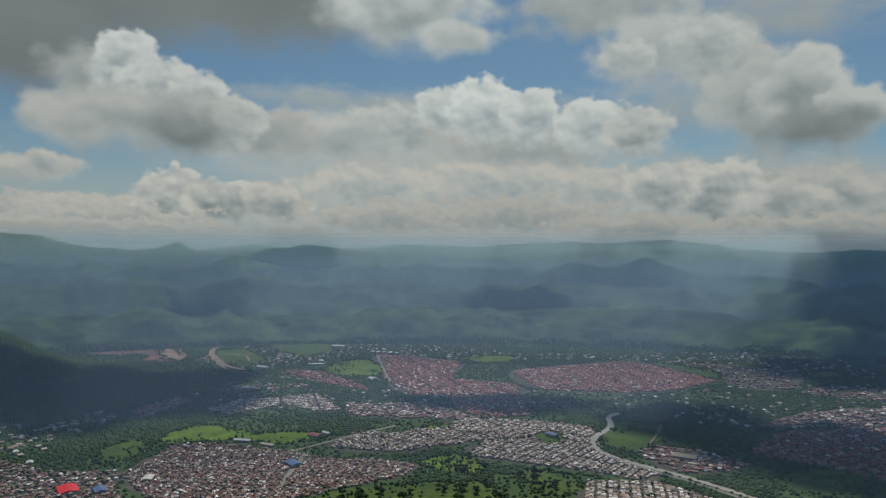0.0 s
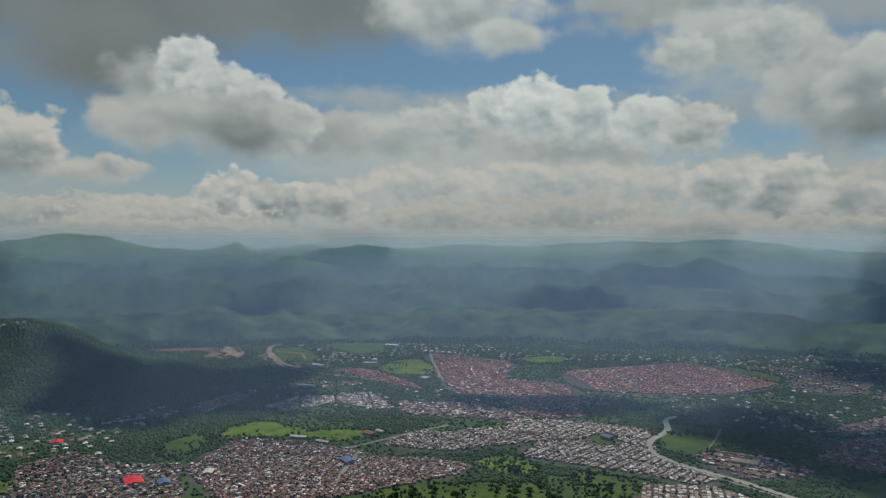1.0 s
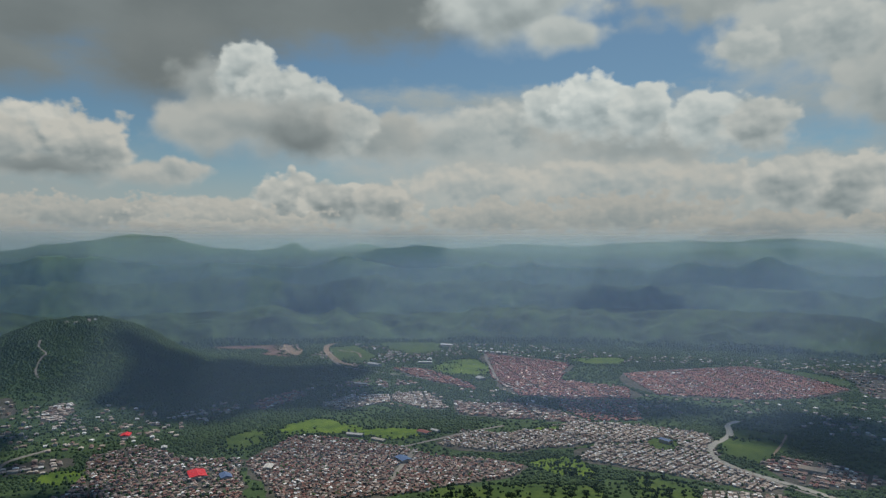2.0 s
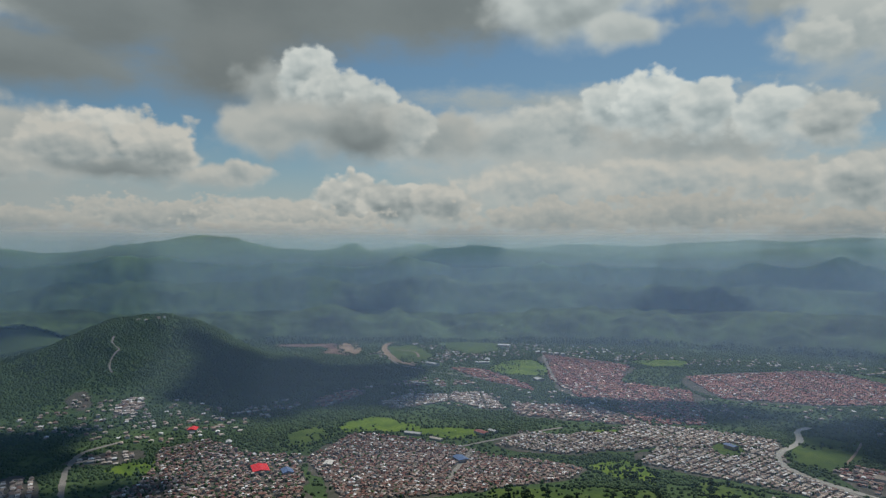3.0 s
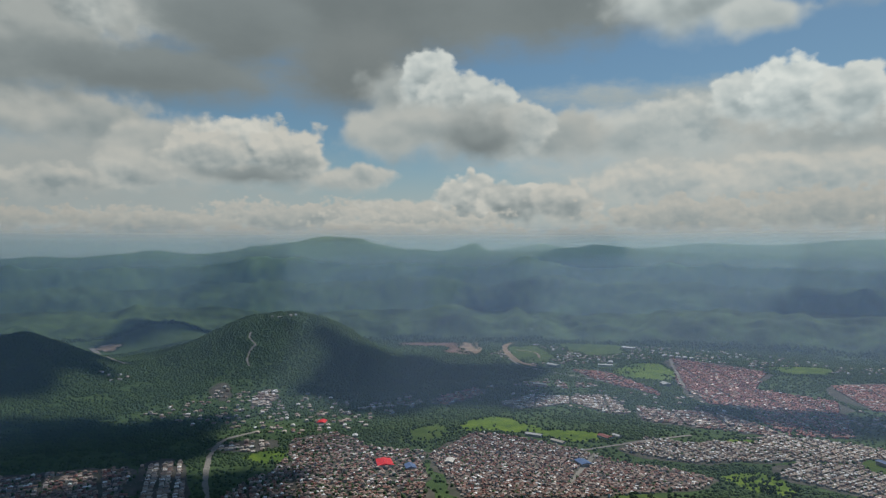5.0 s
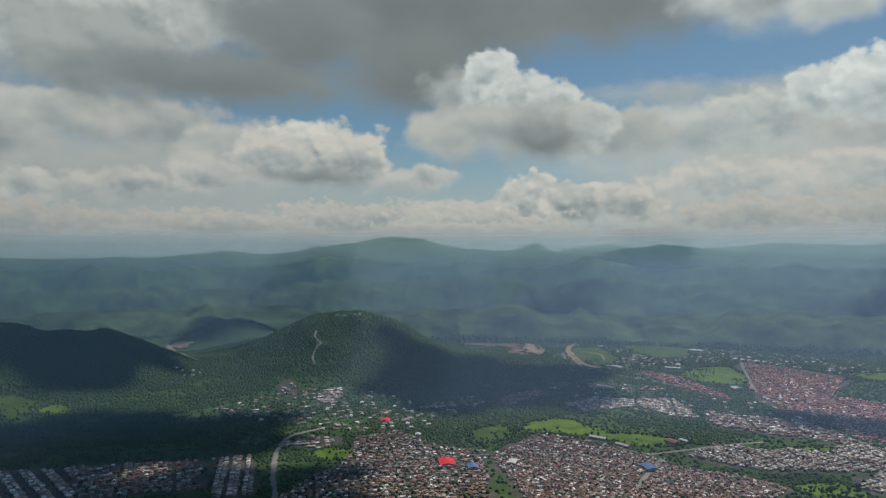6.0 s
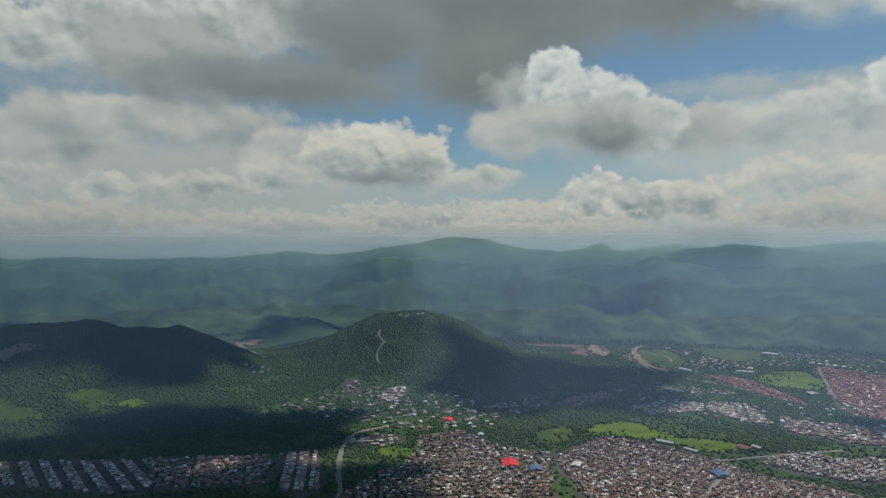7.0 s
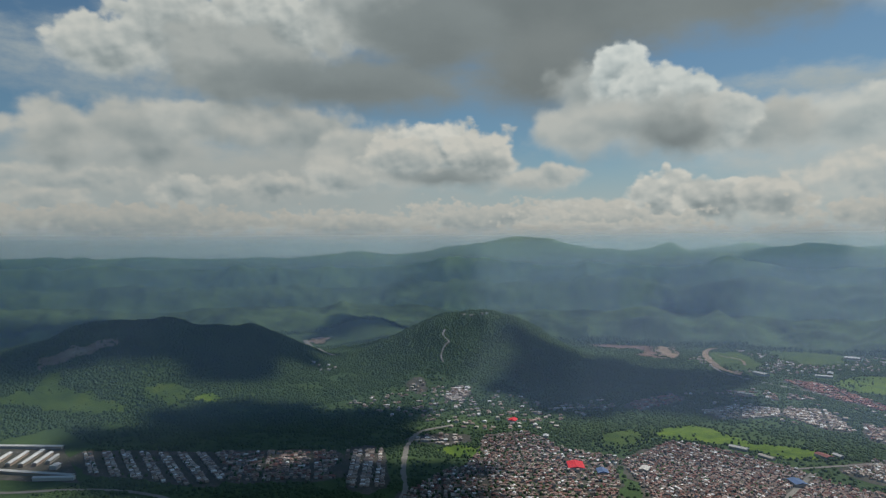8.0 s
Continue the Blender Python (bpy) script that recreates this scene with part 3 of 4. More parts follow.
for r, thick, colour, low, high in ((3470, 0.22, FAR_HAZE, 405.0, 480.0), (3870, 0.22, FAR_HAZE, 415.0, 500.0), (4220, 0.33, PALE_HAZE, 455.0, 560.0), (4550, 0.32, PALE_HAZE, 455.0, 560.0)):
    haze_sheet(r, thick, colour, (-10.0, 20.0), (low, high))


# ---- clouds overhead that shade the valley ----
def overhead_cloud(az, r, wide, deep, turn=0.0, seed=0):
    """A cloud high above, whose shade falls round a place on the valley floor."""
    rng = random.Random(seed)
    x, y = polar(az, r)
    height = 2500.0
    slope = height / sun_way.z
    bm = bmesh.new()
    bmesh.ops.create_icosphere(bm, subdivisions=5, radius=1.0)
    shift = Vector((rng.uniform(-50, 50), rng.uniform(-50, 50), 0))
    for v in bm.verts:
        p = v.co.copy()
        out = 1 + 0.75 * noise.fractal(p * 1.6 + shift, 0.9, 2.1, 6)
        v.co = Vector((p.x * wide * out, p.y * deep * out, p.z * (140 if p.z > 0 else 35) * out))
    data = bpy.data.meshes.new("cloud")
    bm.to_mesh(data)
    bm.free()
    data.polygons.foreach_set("use_smooth", [True] * len(data.polygons))
    data.materials.append(CLOUD)
    ob = new("cloud", data)
    ob.matrix_world = Matrix.Translation((x + sun_way.x * slope, y + sun_way.y * slope, height)) @ pose(0, 0, 0, 0, 0, az + turn)
    return tagged(ob, "white cumulus cloud drifting high above the valley", "cloud", kind="structure")


overhead_cloud(24.5, 2080, 300, 330, 0, 1)
overhead_cloud(53, 1580, 320, 200, 0, 2)
overhead_cloud(61, 2180, 430, 170, 0, 3)
overhead_cloud(-31, 1600, 280, 200, 10, 4)
overhead_cloud(-20, 1760, 170, 150, 0, 5)
overhead_cloud(-5, 1840, 220, 65, 0, 6)
overhead_cloud(-33, 2700, 350, 300, 0, 7)
overhead_cloud(42.5, 2560, 120, 70, 0, 8)
overhead_cloud(51, 1210, 230, 120, 0, 9)
overhead_cloud(61, 1400, 140, 110, 0, 19)
overhead_cloud(42, 3750, 150, 90, 0, 10)
overhead_cloud(-34, 3500, 360, 360, 0, 17)
overhead_cloud(-36, 4200, 420, 420, 0, 18)
overhead_cloud(20, 3400, 160, 80, 0, 12)
overhead_cloud(-14, 3800, 300, 120, 20, 13)
overhead_cloud(-6, 3450, 230, 120, 0, 22)
overhead_cloud(14, 4150, 300, 120, 0, 14)
overhead_cloud(68, 3100, 300, 80, 0, 15)
overhead_cloud(40, 990, 110, 70, 0, 16)
overhead_cloud(41, 1120, 120, 50, 0, 20)
overhead_cloud(45.5, 2960, 210, 110, 0, 21)


# ---- fields, roads, river and bare ground ----
GREEN = "bright green pasture among trees on the valley floor"
patch("field", [(-600, 1480), (-550, 1580), (-410, 1515), (-258, 1530), (-250, 1490), (-325, 1432), (-393, 1455), (-490, 1450), (-560, 1425)], FIELD, "long bright green pasture beside the brown-roofed town", "field")
patch("field", [(-604, 1300), (-575, 1400), (-640, 1450), (-680, 1380), (-650, 1310)], ROUGH, "patchy yellow-green meadow with scattered trees", "field")
patch("field", [(-893, 1085), (-841, 1150), (-806, 1108), (-815, 1065), (-860, 1050)], FIELD, "small oval yellow-green sports field", "field")
patch("field", [(336, 1461), (405, 1630), (500, 1607), (505, 1533), (440, 1442), (379, 1390)], ROUGH, "green field in the bend of the river", "field")
patch("field", [(-34, 1330), (20, 1370), (82, 1302), (68, 1240), (-22, 1280)], FIELD, "bright green meadow between two housing estates", "field")
patch("field", [(153, 1265), (240, 1239), (226, 1160), (165, 1145), (145, 1207)], ROUGH, "green meadow with a pale track", "field")
patch("field", [(-178, 1150), (-88, 1185), (20, 1200), (80, 1180), (80, 1060), (-60, 1050), (-173, 1090)], ROUGH, "rough green pasture with clumps of trees", "field")
patch("field", [(749, 2509), (907, 2337), (856, 2190), (792, 2334)], ROUGH, "light green field beside the red-roofed estate", "field")
patch("field", [(1208, 2293), (1315, 2351), (1292, 2245), (1183, 2211)], FIELD, GREEN, "field")
patch("field", [(600, 1240), (700, 1290), (760, 1240), (680, 1130), (590, 1160)], ROUGH, "dull green pasture along the river road", "field")
patch("field", [(-350, 2500), (-240, 2480), (-200, 2250), (-300, 2200), (-400, 2300)], FIELD, GREEN, "field")
patch("field", [(80, 2600), (260, 2640), (250, 2500), (120, 2480)], FIELD, GREEN, "field")
patch("field", [(-1856, 617), (-1844, 687), (-1895, 753), (-1807, 737), (-1751, 766), (-1649, 814), (-1624, 775), (-1684, 699), (-1754, 653), (-1821, 605)], ROUGH, "sunlit yellow-green clearing on the wooded hillside", "field", lift=1.6, wobble=14)
patch("field", [(-1690, 885), (-1686, 951), (-1617, 985), (-1585, 909), (-1634, 870)], ROUGH, "sunlit yellow-green clearing in the woods", "field", lift=1.6, wobble=13)
patch("field", [(-1600, 963), (-1598, 1015), (-1559, 1017), (-1551, 981)], FIELD, "small bright yellow-green clearing in the woods", "field", lift=1.6)
patch("bare_ground", [(-1500, 2760), (-1330, 2850), (-1180, 2900), (-1100, 2780), (-960, 2580), (-920, 2480), (-1010, 2440), (-1140, 2600), (-1260, 2580), (-1400, 2640)], CLAY, "reddish brown graded earth", "earthworks", wobble=24)
patch("bare_ground", [(-1200, 2900), (-1090, 2860), (-1000, 2700), (-920, 2530), (-990, 2500), (-1070, 2650), (-1110, 2760)], DIRT, "pale excavated earth slope at the foot of the hills", "earthworks", wobble=22, lift=1.0)
patch("field", [(-880, 2680), (-760, 2740), (-620, 2450), (-660, 2360), (-780, 2440)], ROUGH, "grassy plots of a new housing site", "field", wobble=20, lift=0.8)
strip("road", [(-830, 2900), (-905, 2780), (-870, 2620), (-800, 2480), (-735, 2370), (-650, 2290)], 24, DIRT, "wide pale earth road bending round a building site", "road", lift=1.4)
strip("road", [(-830, 2640), (-740, 2600), (-690, 2480)], 9, DIRT, "pale earth track on a building site", "road", lift=1.6)
patch("field", [(-840, 2900), (-500, 2960), (-430, 2700), (-560, 2620), (-700, 2780)], ROUGH, "grassy building plots below the hills", "field", wobble=24)
patch("bare_ground", [(-1938, 740), (-1934, 830), (-1905, 915), (-1880, 905), (-1900, 830), (-1905, 735)], DIRT, "pale terraced quarry cut into the hillside", "quarry", lift=1.6)
strip("river", [(436, 1717), (401, 1670), (382, 1579), (323, 1483), (316, 1398), (350, 1330), (394, 1280), (452, 1212), (511, 1125), (560, 1040)], 15, RIVER, "pale brown silty river winding through the valley", "river")
strip("road", [(-600, 500), (-757, 823), (-850, 930), (-923, 1017), (-970, 1083), (-1005, 1160), (-985, 1240)], 11, ROADWAY, "pale grey road running up the valley", "road")
strip("road", [(-1420, 370), (-1306, 433), (-1231, 510), (-1150, 566), (-1052, 592), (-940, 580)], 11, ROADWAY, "pale grey road past the row houses", "road")
strip("road", [(-852, 2612), (-790, 2450), (-757, 2376), (-681, 2275), (-444, 2145), (-355, 2118)], 13, ROADWAY, "pale road to the new housing site", "road")
strip("road", [(-1469, 1820), (-1451, 1789), (-1408, 1767), (-1405, 1738), (-1386, 1697), (-1354, 1672)], 6, ROADWAY, "pale dirt track up the wooded hill", "road", lift=2.2)
strip("road", [(-2172, 1804), (-1990, 1700), (-1827, 1567), (-1715, 1543)], 20, ROADWAY, "pale dirt road on the hill's shoulder", "road", lift=3.2)
patch("bare_ground", [(-2180, 1850), (-2120, 1880), (-2085, 1820), (-2140, 1790)], DIRT, "pale graded clearing where a hill road ends", "earthworks", lift=2.0, wobble=9)
strip("road", [(-250, 2660), (-200, 2350), (-150, 2100), (-60, 1960)], 12, ROADWAY, "pale avenue through the red-roofed estate", "road")
strip("road", [(-300, 1375), (-227, 1458), (-172, 1520), (-105, 1583)], 9, ROADWAY, "straight pale road on a low embankment", "road")
patch("field", [(208, 1520), (255, 1530), (256, 1465), (205, 1445)], ROUGH, "small green park among pale houses", "field", wobble=3)
patch("field", [(-50, 1570), (20, 1600), (24, 1575), (-40, 1550)], FIELD, "green sports court at the edge of the houses", "field", wobble=2)
strip("road", [(-274, 1180), (-272, 1260), (-267, 1374)], 10, ROADWAY, "pale avenue through the old town", "road")
strip("road", [(510, 1610), (470, 1520), (430, 1440)], 5, DIRT, "narrow pale track across a field", "road")
strip("road", [(540, 1000), (500, 1110), (440, 1200), (385, 1270), (340, 1320)], 9, ROADWAY, "pale road beside the river", "road")
strip("road", [(-60, 1840), (60, 1690), (140, 1560)], 9, ROADWAY, "pale street between roofs", "road")


# ---- houses ----
def gable(w, l, h, rise, over=0.5):
    """Walls and a pitched roof, as arrays: verts, quads and triangles; the first four quads are walls."""
    a, b, c, d = w / 2, l / 2, w / 2 + over, l / 2 + over
    verts = [(-a, -b, 0), (a, -b, 0), (a, b, 0), (-a, b, 0), (-a, -b, h), (a, -b, h), (a, b, h), (-a, b, h),
             (-c, -d, h - 0.1), (c, -d, h - 0.1), (c, d, h - 0.1), (-c, d, h - 0.1), (0, -d, h + rise), (0, d, h + rise)]
    quads = [(0, 1, 5, 4), (1, 2, 6, 5), (2, 3, 7, 6), (3, 0, 4, 7), (9, 10, 13, 12), (11, 8, 12, 13), (8, 11, 10, 9)]
    return np.array(verts, float), np.array(quads), np.array([(8, 9, 12), (10, 11, 13)])


BUILT = []     # (x, y, turn, width, length, height, palette, district)
DISTRICTS = {}


def district(name, outline, turn, palette, label, lot=9.5, deep=15.0, street=8.0, fill=0.92, block=90, jitter=1.0, ground=True):
    """Blocks of houses in double rows between streets."""
    rng = np.random.default_rng(len(DISTRICTS) + 3)
    if ground:
        patch("town_ground", outline, TOWN, "dusty ground and streets between houses", "ground", lift=0.3)
    DISTRICTS[name] = label
    c, s = math.cos(radians(turn)), math.sin(radians(turn))
    px, py = np.array(outline).T
    u, v = px * c + py * s, -px * s + py * c
    across = np.arange(v.min(), v.max(), 2 * deep + street)
    for base in across:
        for row in (deep / 2, deep * 1.5):
            for k in np.arange(u.min(), u.max(), lot):
                if (k - u.min()) % block < lot or rng.random() > fill:
                    continue
                a, b = k + rng.normal() * 0.4 * jitter, base + row + rng.normal() * 0.7 * jitter
                x, y = a * c - b * s, a * s + b * c
                if inside(x, y, outline):
                    w, l = min(lot, 10) * rng.uniform(0.72, 0.95), min(deep, 14) * rng.uniform(0.55, 0.8)
                    swap = rng.random() < 0.3
                    BUILT.append((x, y, radians(turn) + (math.pi / 2 if swap else 0) + rng.normal() * 0.03 * jitter, l if swap else w, w if swap else l, rng.uniform(2.8, 3.6) + (2.8 if rng.random() < 0.08 else 0), palette, name))


district("old_town", [(-564, 1227), (-540, 1410), (-485, 1425), (-382, 1405), (-286, 1370), (-224, 1325), (-130, 1325), (-50, 1300), (-60, 1240), (-230, 1120), (-415, 1040), (-478, 1120)], 86, "mixed", "dense brown and grey roofed houses in straight rows", 4.7, 6.3, 2.6, 0.93, 70, 2.2)
district("hamlet_town", [(-870, 1215), (-820, 1300), (-694, 1240), (-631, 1240), (-585, 1250), (-560, 1200), (-500, 1080), (-470, 1000), (-620, 760), (-760, 800), (-790, 941), (-790, 1050)], 40, "mixed", "mixed roofed houses among trees", 5.6, 8.0, 4.2, 0.74, 80, 2.5)
district("grid_estate", [(92, 1456), (200, 1480), (325, 1440), (320, 1400), (392, 1250), (343, 1215), (265, 1265), (53, 1355)], 53, "pale", "pale roofed row houses in long straight rows", 5.0, 6.6, 4.4, 0.95, 60, 0.8)
district("upper_estate", [(70, 1650), (235, 1625), (337, 1578), (325, 1450), (200, 1490), (100, 1470), (0, 1420), (-40, 1560)], 54, "pale", "pale roofed houses in close rows", 5.0, 6.6, 3.8, 0.93, 60, 0.9)
district("middle_estate", [(-230, 1407), (-189, 1525), (-101, 1515), (-50, 1560), (0, 1500), (-10, 1420), (-91, 1375)], 54, "pale", "grey and brown roofed houses in rows", 5.0, 6.8, 3.8, 0.9, 60, 0.9)
district("south_estate", [(217, 1100), (254, 1205), (372, 1205), (440, 1120), (400, 1040), (240, 1040)], 77, "pale", "pale roofed row houses along wide streets", 5.2, 7.2, 4.5, 0.95, 70, 0.7)
district("river_hamlet", [(385, 1380), (439, 1425), (519, 1395), (584, 1311), (521, 1265), (435, 1255)], -25, "mixed", "mixed roofed houses by the river", 7.5, 11.5, 6, 0.85)
district("red_estate", [(-250, 2650), (64, 2480), (30, 2160), (223, 2072), (213, 1930), (-80, 1915), (-179, 2150)], 20, "red", "terracotta roofed housing estate in rows", 6.6, 9.5, 5, 0.95)
district("red_fringe", [(-527, 2280), (-415, 2285), (-238, 2058), (-213, 1976), (-380, 2098)], 30, "red", "terracotta roofed houses in rows", 7.5, 11, 6, 0.9)
district("red_estate_east", [(230, 2300), (653, 2520), (772, 2385), (846, 2140), (679, 2005), (521, 1965), (287, 1995)], 12, "red", "terracotta roofed housing estate", 6.6, 9.5, 5, 0.93)
district("north_suburb", [(870, 2490), (1178, 2340), (1026, 2015), (862, 2055), (905, 2284)], 15, "mixed", "grey roofed houses scattered among trees", 13, 20, 9, 0.6, 90, 3)
district("east_suburb", [(1043, 2005), (1174, 2090), (1330, 1990), (1300, 1850), (1191, 1865), (1050, 1934)], 15, "mixed", "brown roofed houses among trees", 12, 17, 8, 0.7, 90, 2)
district("east_town", [(726, 1590), (942, 1755), (1200, 1784), (1100, 1610), (850, 1595)], 20, "mixed", "brown and pale roofed houses on the valley edge", 8, 12, 6, 0.85, 90, 1.5)
district("shaded_town", [(617, 1385), (748, 1538), (1040, 1600), (1000, 1400), (778, 1218), (720, 1285)], 25, "red", "dull red roofed houses in cloud shade", 8, 12, 6, 0.85, 90, 1.5)
district("ridge_rows", [(-585, 1722), (-532, 1850), (-431, 1870), (-350, 1925), (-256, 1735), (-309, 1715), (-411, 1790), (-510, 1670)], 15, "pale", "pale roofed houses along a low ridge", 7, 10.5, 5, 0.9)
district("centre_rows", [(-256, 1822), (-178, 1796), (-63, 1825), (65, 1679), (60, 1640), (-83, 1652), (-220, 1675)], 20, "mixed", "brown roofed houses in rows", 7, 10.5, 6, 0.88)
district("red_rows", [(-765, 1700), (-717, 1880), (-660, 1806), (-710, 1640)], 38, "red", "dark red roofed row houses in cloud shade", 9, 16, 12, 0.95)
district("hillside_estate", [(-1174, 1448), (-1225, 1560), (-1181, 1575), (-1132, 1506), (-1126, 1430)], 40, "pale", "cream coloured new houses at the foot of the hill", 9, 13, 6, 0.85)
district("hillside_hamlet", [(-1328, 1472), (-1365, 1560), (-1283, 1506), (-1252, 1440)], 30, "pale", "pale houses among trees", 15, 22, 9, 0.5, 90, 3)
district("west_rows", [(-1429, 625), (-1205, 795), (-1065, 700), (-1082, 655), (-1301, 568)], 160, "pale", "long grey roofed terraces in parallel rows", 7, 8.5, 15, 0.97, 400, 0.4)
district("west_houses", [(-1220, 795), (-1036, 940), (-920, 832), (-1057, 700)], 50, "mixed", "dark roofed houses in cloud shade", 7.5, 11, 6, 0.8, 90, 2)
district("west_blocks", [(-1028, 961), (-978, 1010), (-819, 849), (-868, 811)], 132, "pale", "pale terraces in parallel rows beside the road", 7, 9, 7, 0.95, 300, 0.5)
district("roadside_houses", [(-985, 1095), (-960, 1180), (-890, 1190), (-880, 1110)], 40, "pale", "pale houses beside the road", 10, 15, 7, 0.75, 90, 2)

district("valley_village", [(-1350, 1250), (-1300, 1500), (-1050, 1620), (-850, 1500), (-760, 1400), (-880, 1240), (-1000, 1200)], 35, "pale", "white and brown houses dotted among trees", 9.5, 14, 7, 0.19, 90, 5, False)
district("scattered_farms", [(-150, 1080), (-120, 1200), (60, 1210), (120, 1120), (60, 1040)], 10, "pale", "a few pale houses among pasture and trees", 18, 26, 10, 0.08, 90, 6, False)
district("northern_farms", [(-700, 2350), (-500, 2900), (0, 2900), (300, 2700), (1500, 2700), (1400, 2200), (900, 2400), (600, 2560), (100, 2520), (-240, 2680)], 20, "pale", "pale houses and sheds dotted over green land", 13, 18, 10, 0.2, 120, 8, False)
district("river_village", [(420, 1650), (600, 1900), (900, 1950), (1000, 1850), (700, 1600)], 20, "pale", "pale houses dotted among shaded trees", 24, 30, 12, 0.14, 120, 8, False)
district("west_farms", [(-1700, 1380), (-1660, 1460), (-1560, 1480), (-1580, 1390)], 20, "pale", "pale sheds in a hillside clearing", 18, 26, 10, 0.5, 120, 5, False)
district("ridge_village", [(-1500, 1940), (-1440, 2040), (-1400, 2050), (-1430, 1930)], 40, "pale", "pale houses along the hill crest", 20, 26, 10, 0.4, 120, 5, False)
district("shaded_rows", [(-900, 1530), (-840, 1700), (-760, 1640), (-800, 1500)], 40, "pale", "grey roofed houses in cloud shade", 12, 18, 9, 0.55, 90, 3, False)
district("mid_rows", [(-640, 1960), (-560, 2080), (-380, 2060), (-420, 1960)], 20, "mixed", "brown and white roofed houses in cloud shade", 11, 17, 9, 0.55, 90, 3, False)
district("site_village", [(-900, 2500), (-820, 2800), (-480, 2850), (-420, 2500), (-640, 2300)], 20, "pale", "pale sheds and houses round a building site", 13, 18, 9, 0.3, 120, 6, False)

district("shaded_red_houses", [(10, 1965), (225, 1925), (215, 1690), (85, 1655), (25, 1790)], 20, "red", "dull red roofed houses in cloud shade", 8, 12, 6, 0.7, 90, 2, False)
district("valley_hamlets", [(-700, 1900), (-300, 2100), (500, 2000), (1300, 2100), (1300, 1500), (800, 1400), (500, 1800), (0, 1700), (-500, 1700)], 25, "pale", "white houses dotted through the wooded valley", 15, 21, 9, 0.12, 120, 8, False)
blocked = np.zeros(len(BUILT), bool)
homes_x, homes_y = np.array([b[:2] for b in BUILT]).T
for outline in STREETS + PASTURES:
    blocked |= inside(homes_x, homes_y, outline)
BUILT = [b for b, gone in zip(BUILT, blocked) if not gone]
BUILT.sort(key=lambda b: math.hypot(b[0], b[1]))
KINDS = []
for k in range(6):
    h = (3.0, 3.3, 3.0, 3.5, 5.8, 3.2)[k]
    verts, quads, tris = gable(7.6, 9.6, h, (1.3, 1.0, 1.6, 1.2, 1.3, 0.8)[k])
    KINDS.append((h, mesh("wall", verts[:8], [quads[:4]], [WALLS[1]]), {key: mesh("roof", verts[8:], [quads[4:] - 8, tris - 8], [ROOFS[key][1]]) for key in ROOFS}))

NEAR = 300
HOME = {"mixed": "small painted house with a weathered brown pitched roof", "pale": "small painted house with a pale sheet-metal pitched roof", "red": "small painted house with a terracotta pitched roof"}
for k, (x, y, turn, w, l, h, palette, name) in enumerate(BUILT[:NEAR]):
    tall, wall, roofs = KINDS[4 if h > 5 else (k * 7) % 4]
    base = new("house")
    base.matrix_world = Matrix.LocRotScale((x, y, float(land(x, y))), Euler((0, 0, turn)), (w / 7.6, l / 9.6, 1))
    tagged(base, HOME[palette], "house", "houses of the near estates")
    for part_name, data in (("wall", wall), ("roof", roofs[palette])):
        new(part_name, data).parent = base

for name, label in DISTRICTS.items():
    homes = [b for b in BUILT[NEAR:] if b[7] == name]
    if not homes:
        continue
    verts, quads, tris, mats = [], [], [], []
    for k, (x, y, turn, w, l, h, palette, _) in enumerate(homes):
        v, q, t = gable(w, l, h, random.uniform(0.8, 1.7))
        # a lower lean-to against the house
        a, b, c, d = (random.uniform(0.25, 0.5) * w, random.uniform(0.2, 0.42) * l, random.uniform(-0.3, 0.3) * w, random.choice((-1, 1)) * l * 0.5)
        e, f = random.uniform(2.2, 2.7), random.uniform(2.6, 3.1) + (h - 3 if random.random() < 0.4 else 0)
        v = np.concatenate([v, [(c - a, d - b, 0), (c + a, d - b, 0), (c + a, d + b, 0), (c - a, d + b, 0), (c - a, d - b, e), (c + a, d - b, e), (c + a, d + b, f), (c - a, d + b, f)]])
        q = np.concatenate([q, np.array(((14, 15, 19, 18), (15, 16, 20, 19), (16, 17, 21, 20), (17, 14, 18, 21), (18, 19, 20, 21)))])
        c, s = math.cos(turn), math.sin(turn)
        v = np.stack([x + v[:, 0] * c - v[:, 1] * s, y + v[:, 0] * s + v[:, 1] * c, v[:, 2]], 1)
        verts.append(v), quads.append(q + 22 * k), tris.append(t + 22 * k)
    verts, quads, tris = np.concatenate(verts), np.concatenate(quads), np.concatenate(tris)
    verts[:, 2] += np.repeat(land(*np.array([b[:2] for b in homes]).T), 22)
    mats = np.concatenate([np.tile([0, 0, 0, 0, 1, 1, 1, 1, 1, 1, 1, 1], len(homes)), np.ones(len(tris), int)])
    tagged(new("houses", mesh("houses", verts, [quads, tris], [WALLS[0], ROOFS[homes[0][6]][0]], mats)), label, "houses", kind="stuff")


# ---- large buildings ----
def hall(x, y, turn, w, l, h, rise, roof, label, category="hall"):
    verts, quads, tris = gable(w, l, h, rise, 1.0)
    base = new(category.replace(" ", "_"))
    base.matrix_world = pose(x, y, float(land(x, y)), 0, 0, turn)
    new("wall", mesh("wall", verts[:8], [quads[:4]], [WALLS[1]])).parent = base
    new("roof", mesh("roof", verts[8:], [quads[4:] - 8, tris - 8], [roof])).parent = base
    reach = max(w, l) * 0.7
    OPEN.append([(x - reach, y - reach), (x + reach, y - reach), (x + reach, y + reach), (x - reach, y + reach)])
    return tagged(base, label, category)


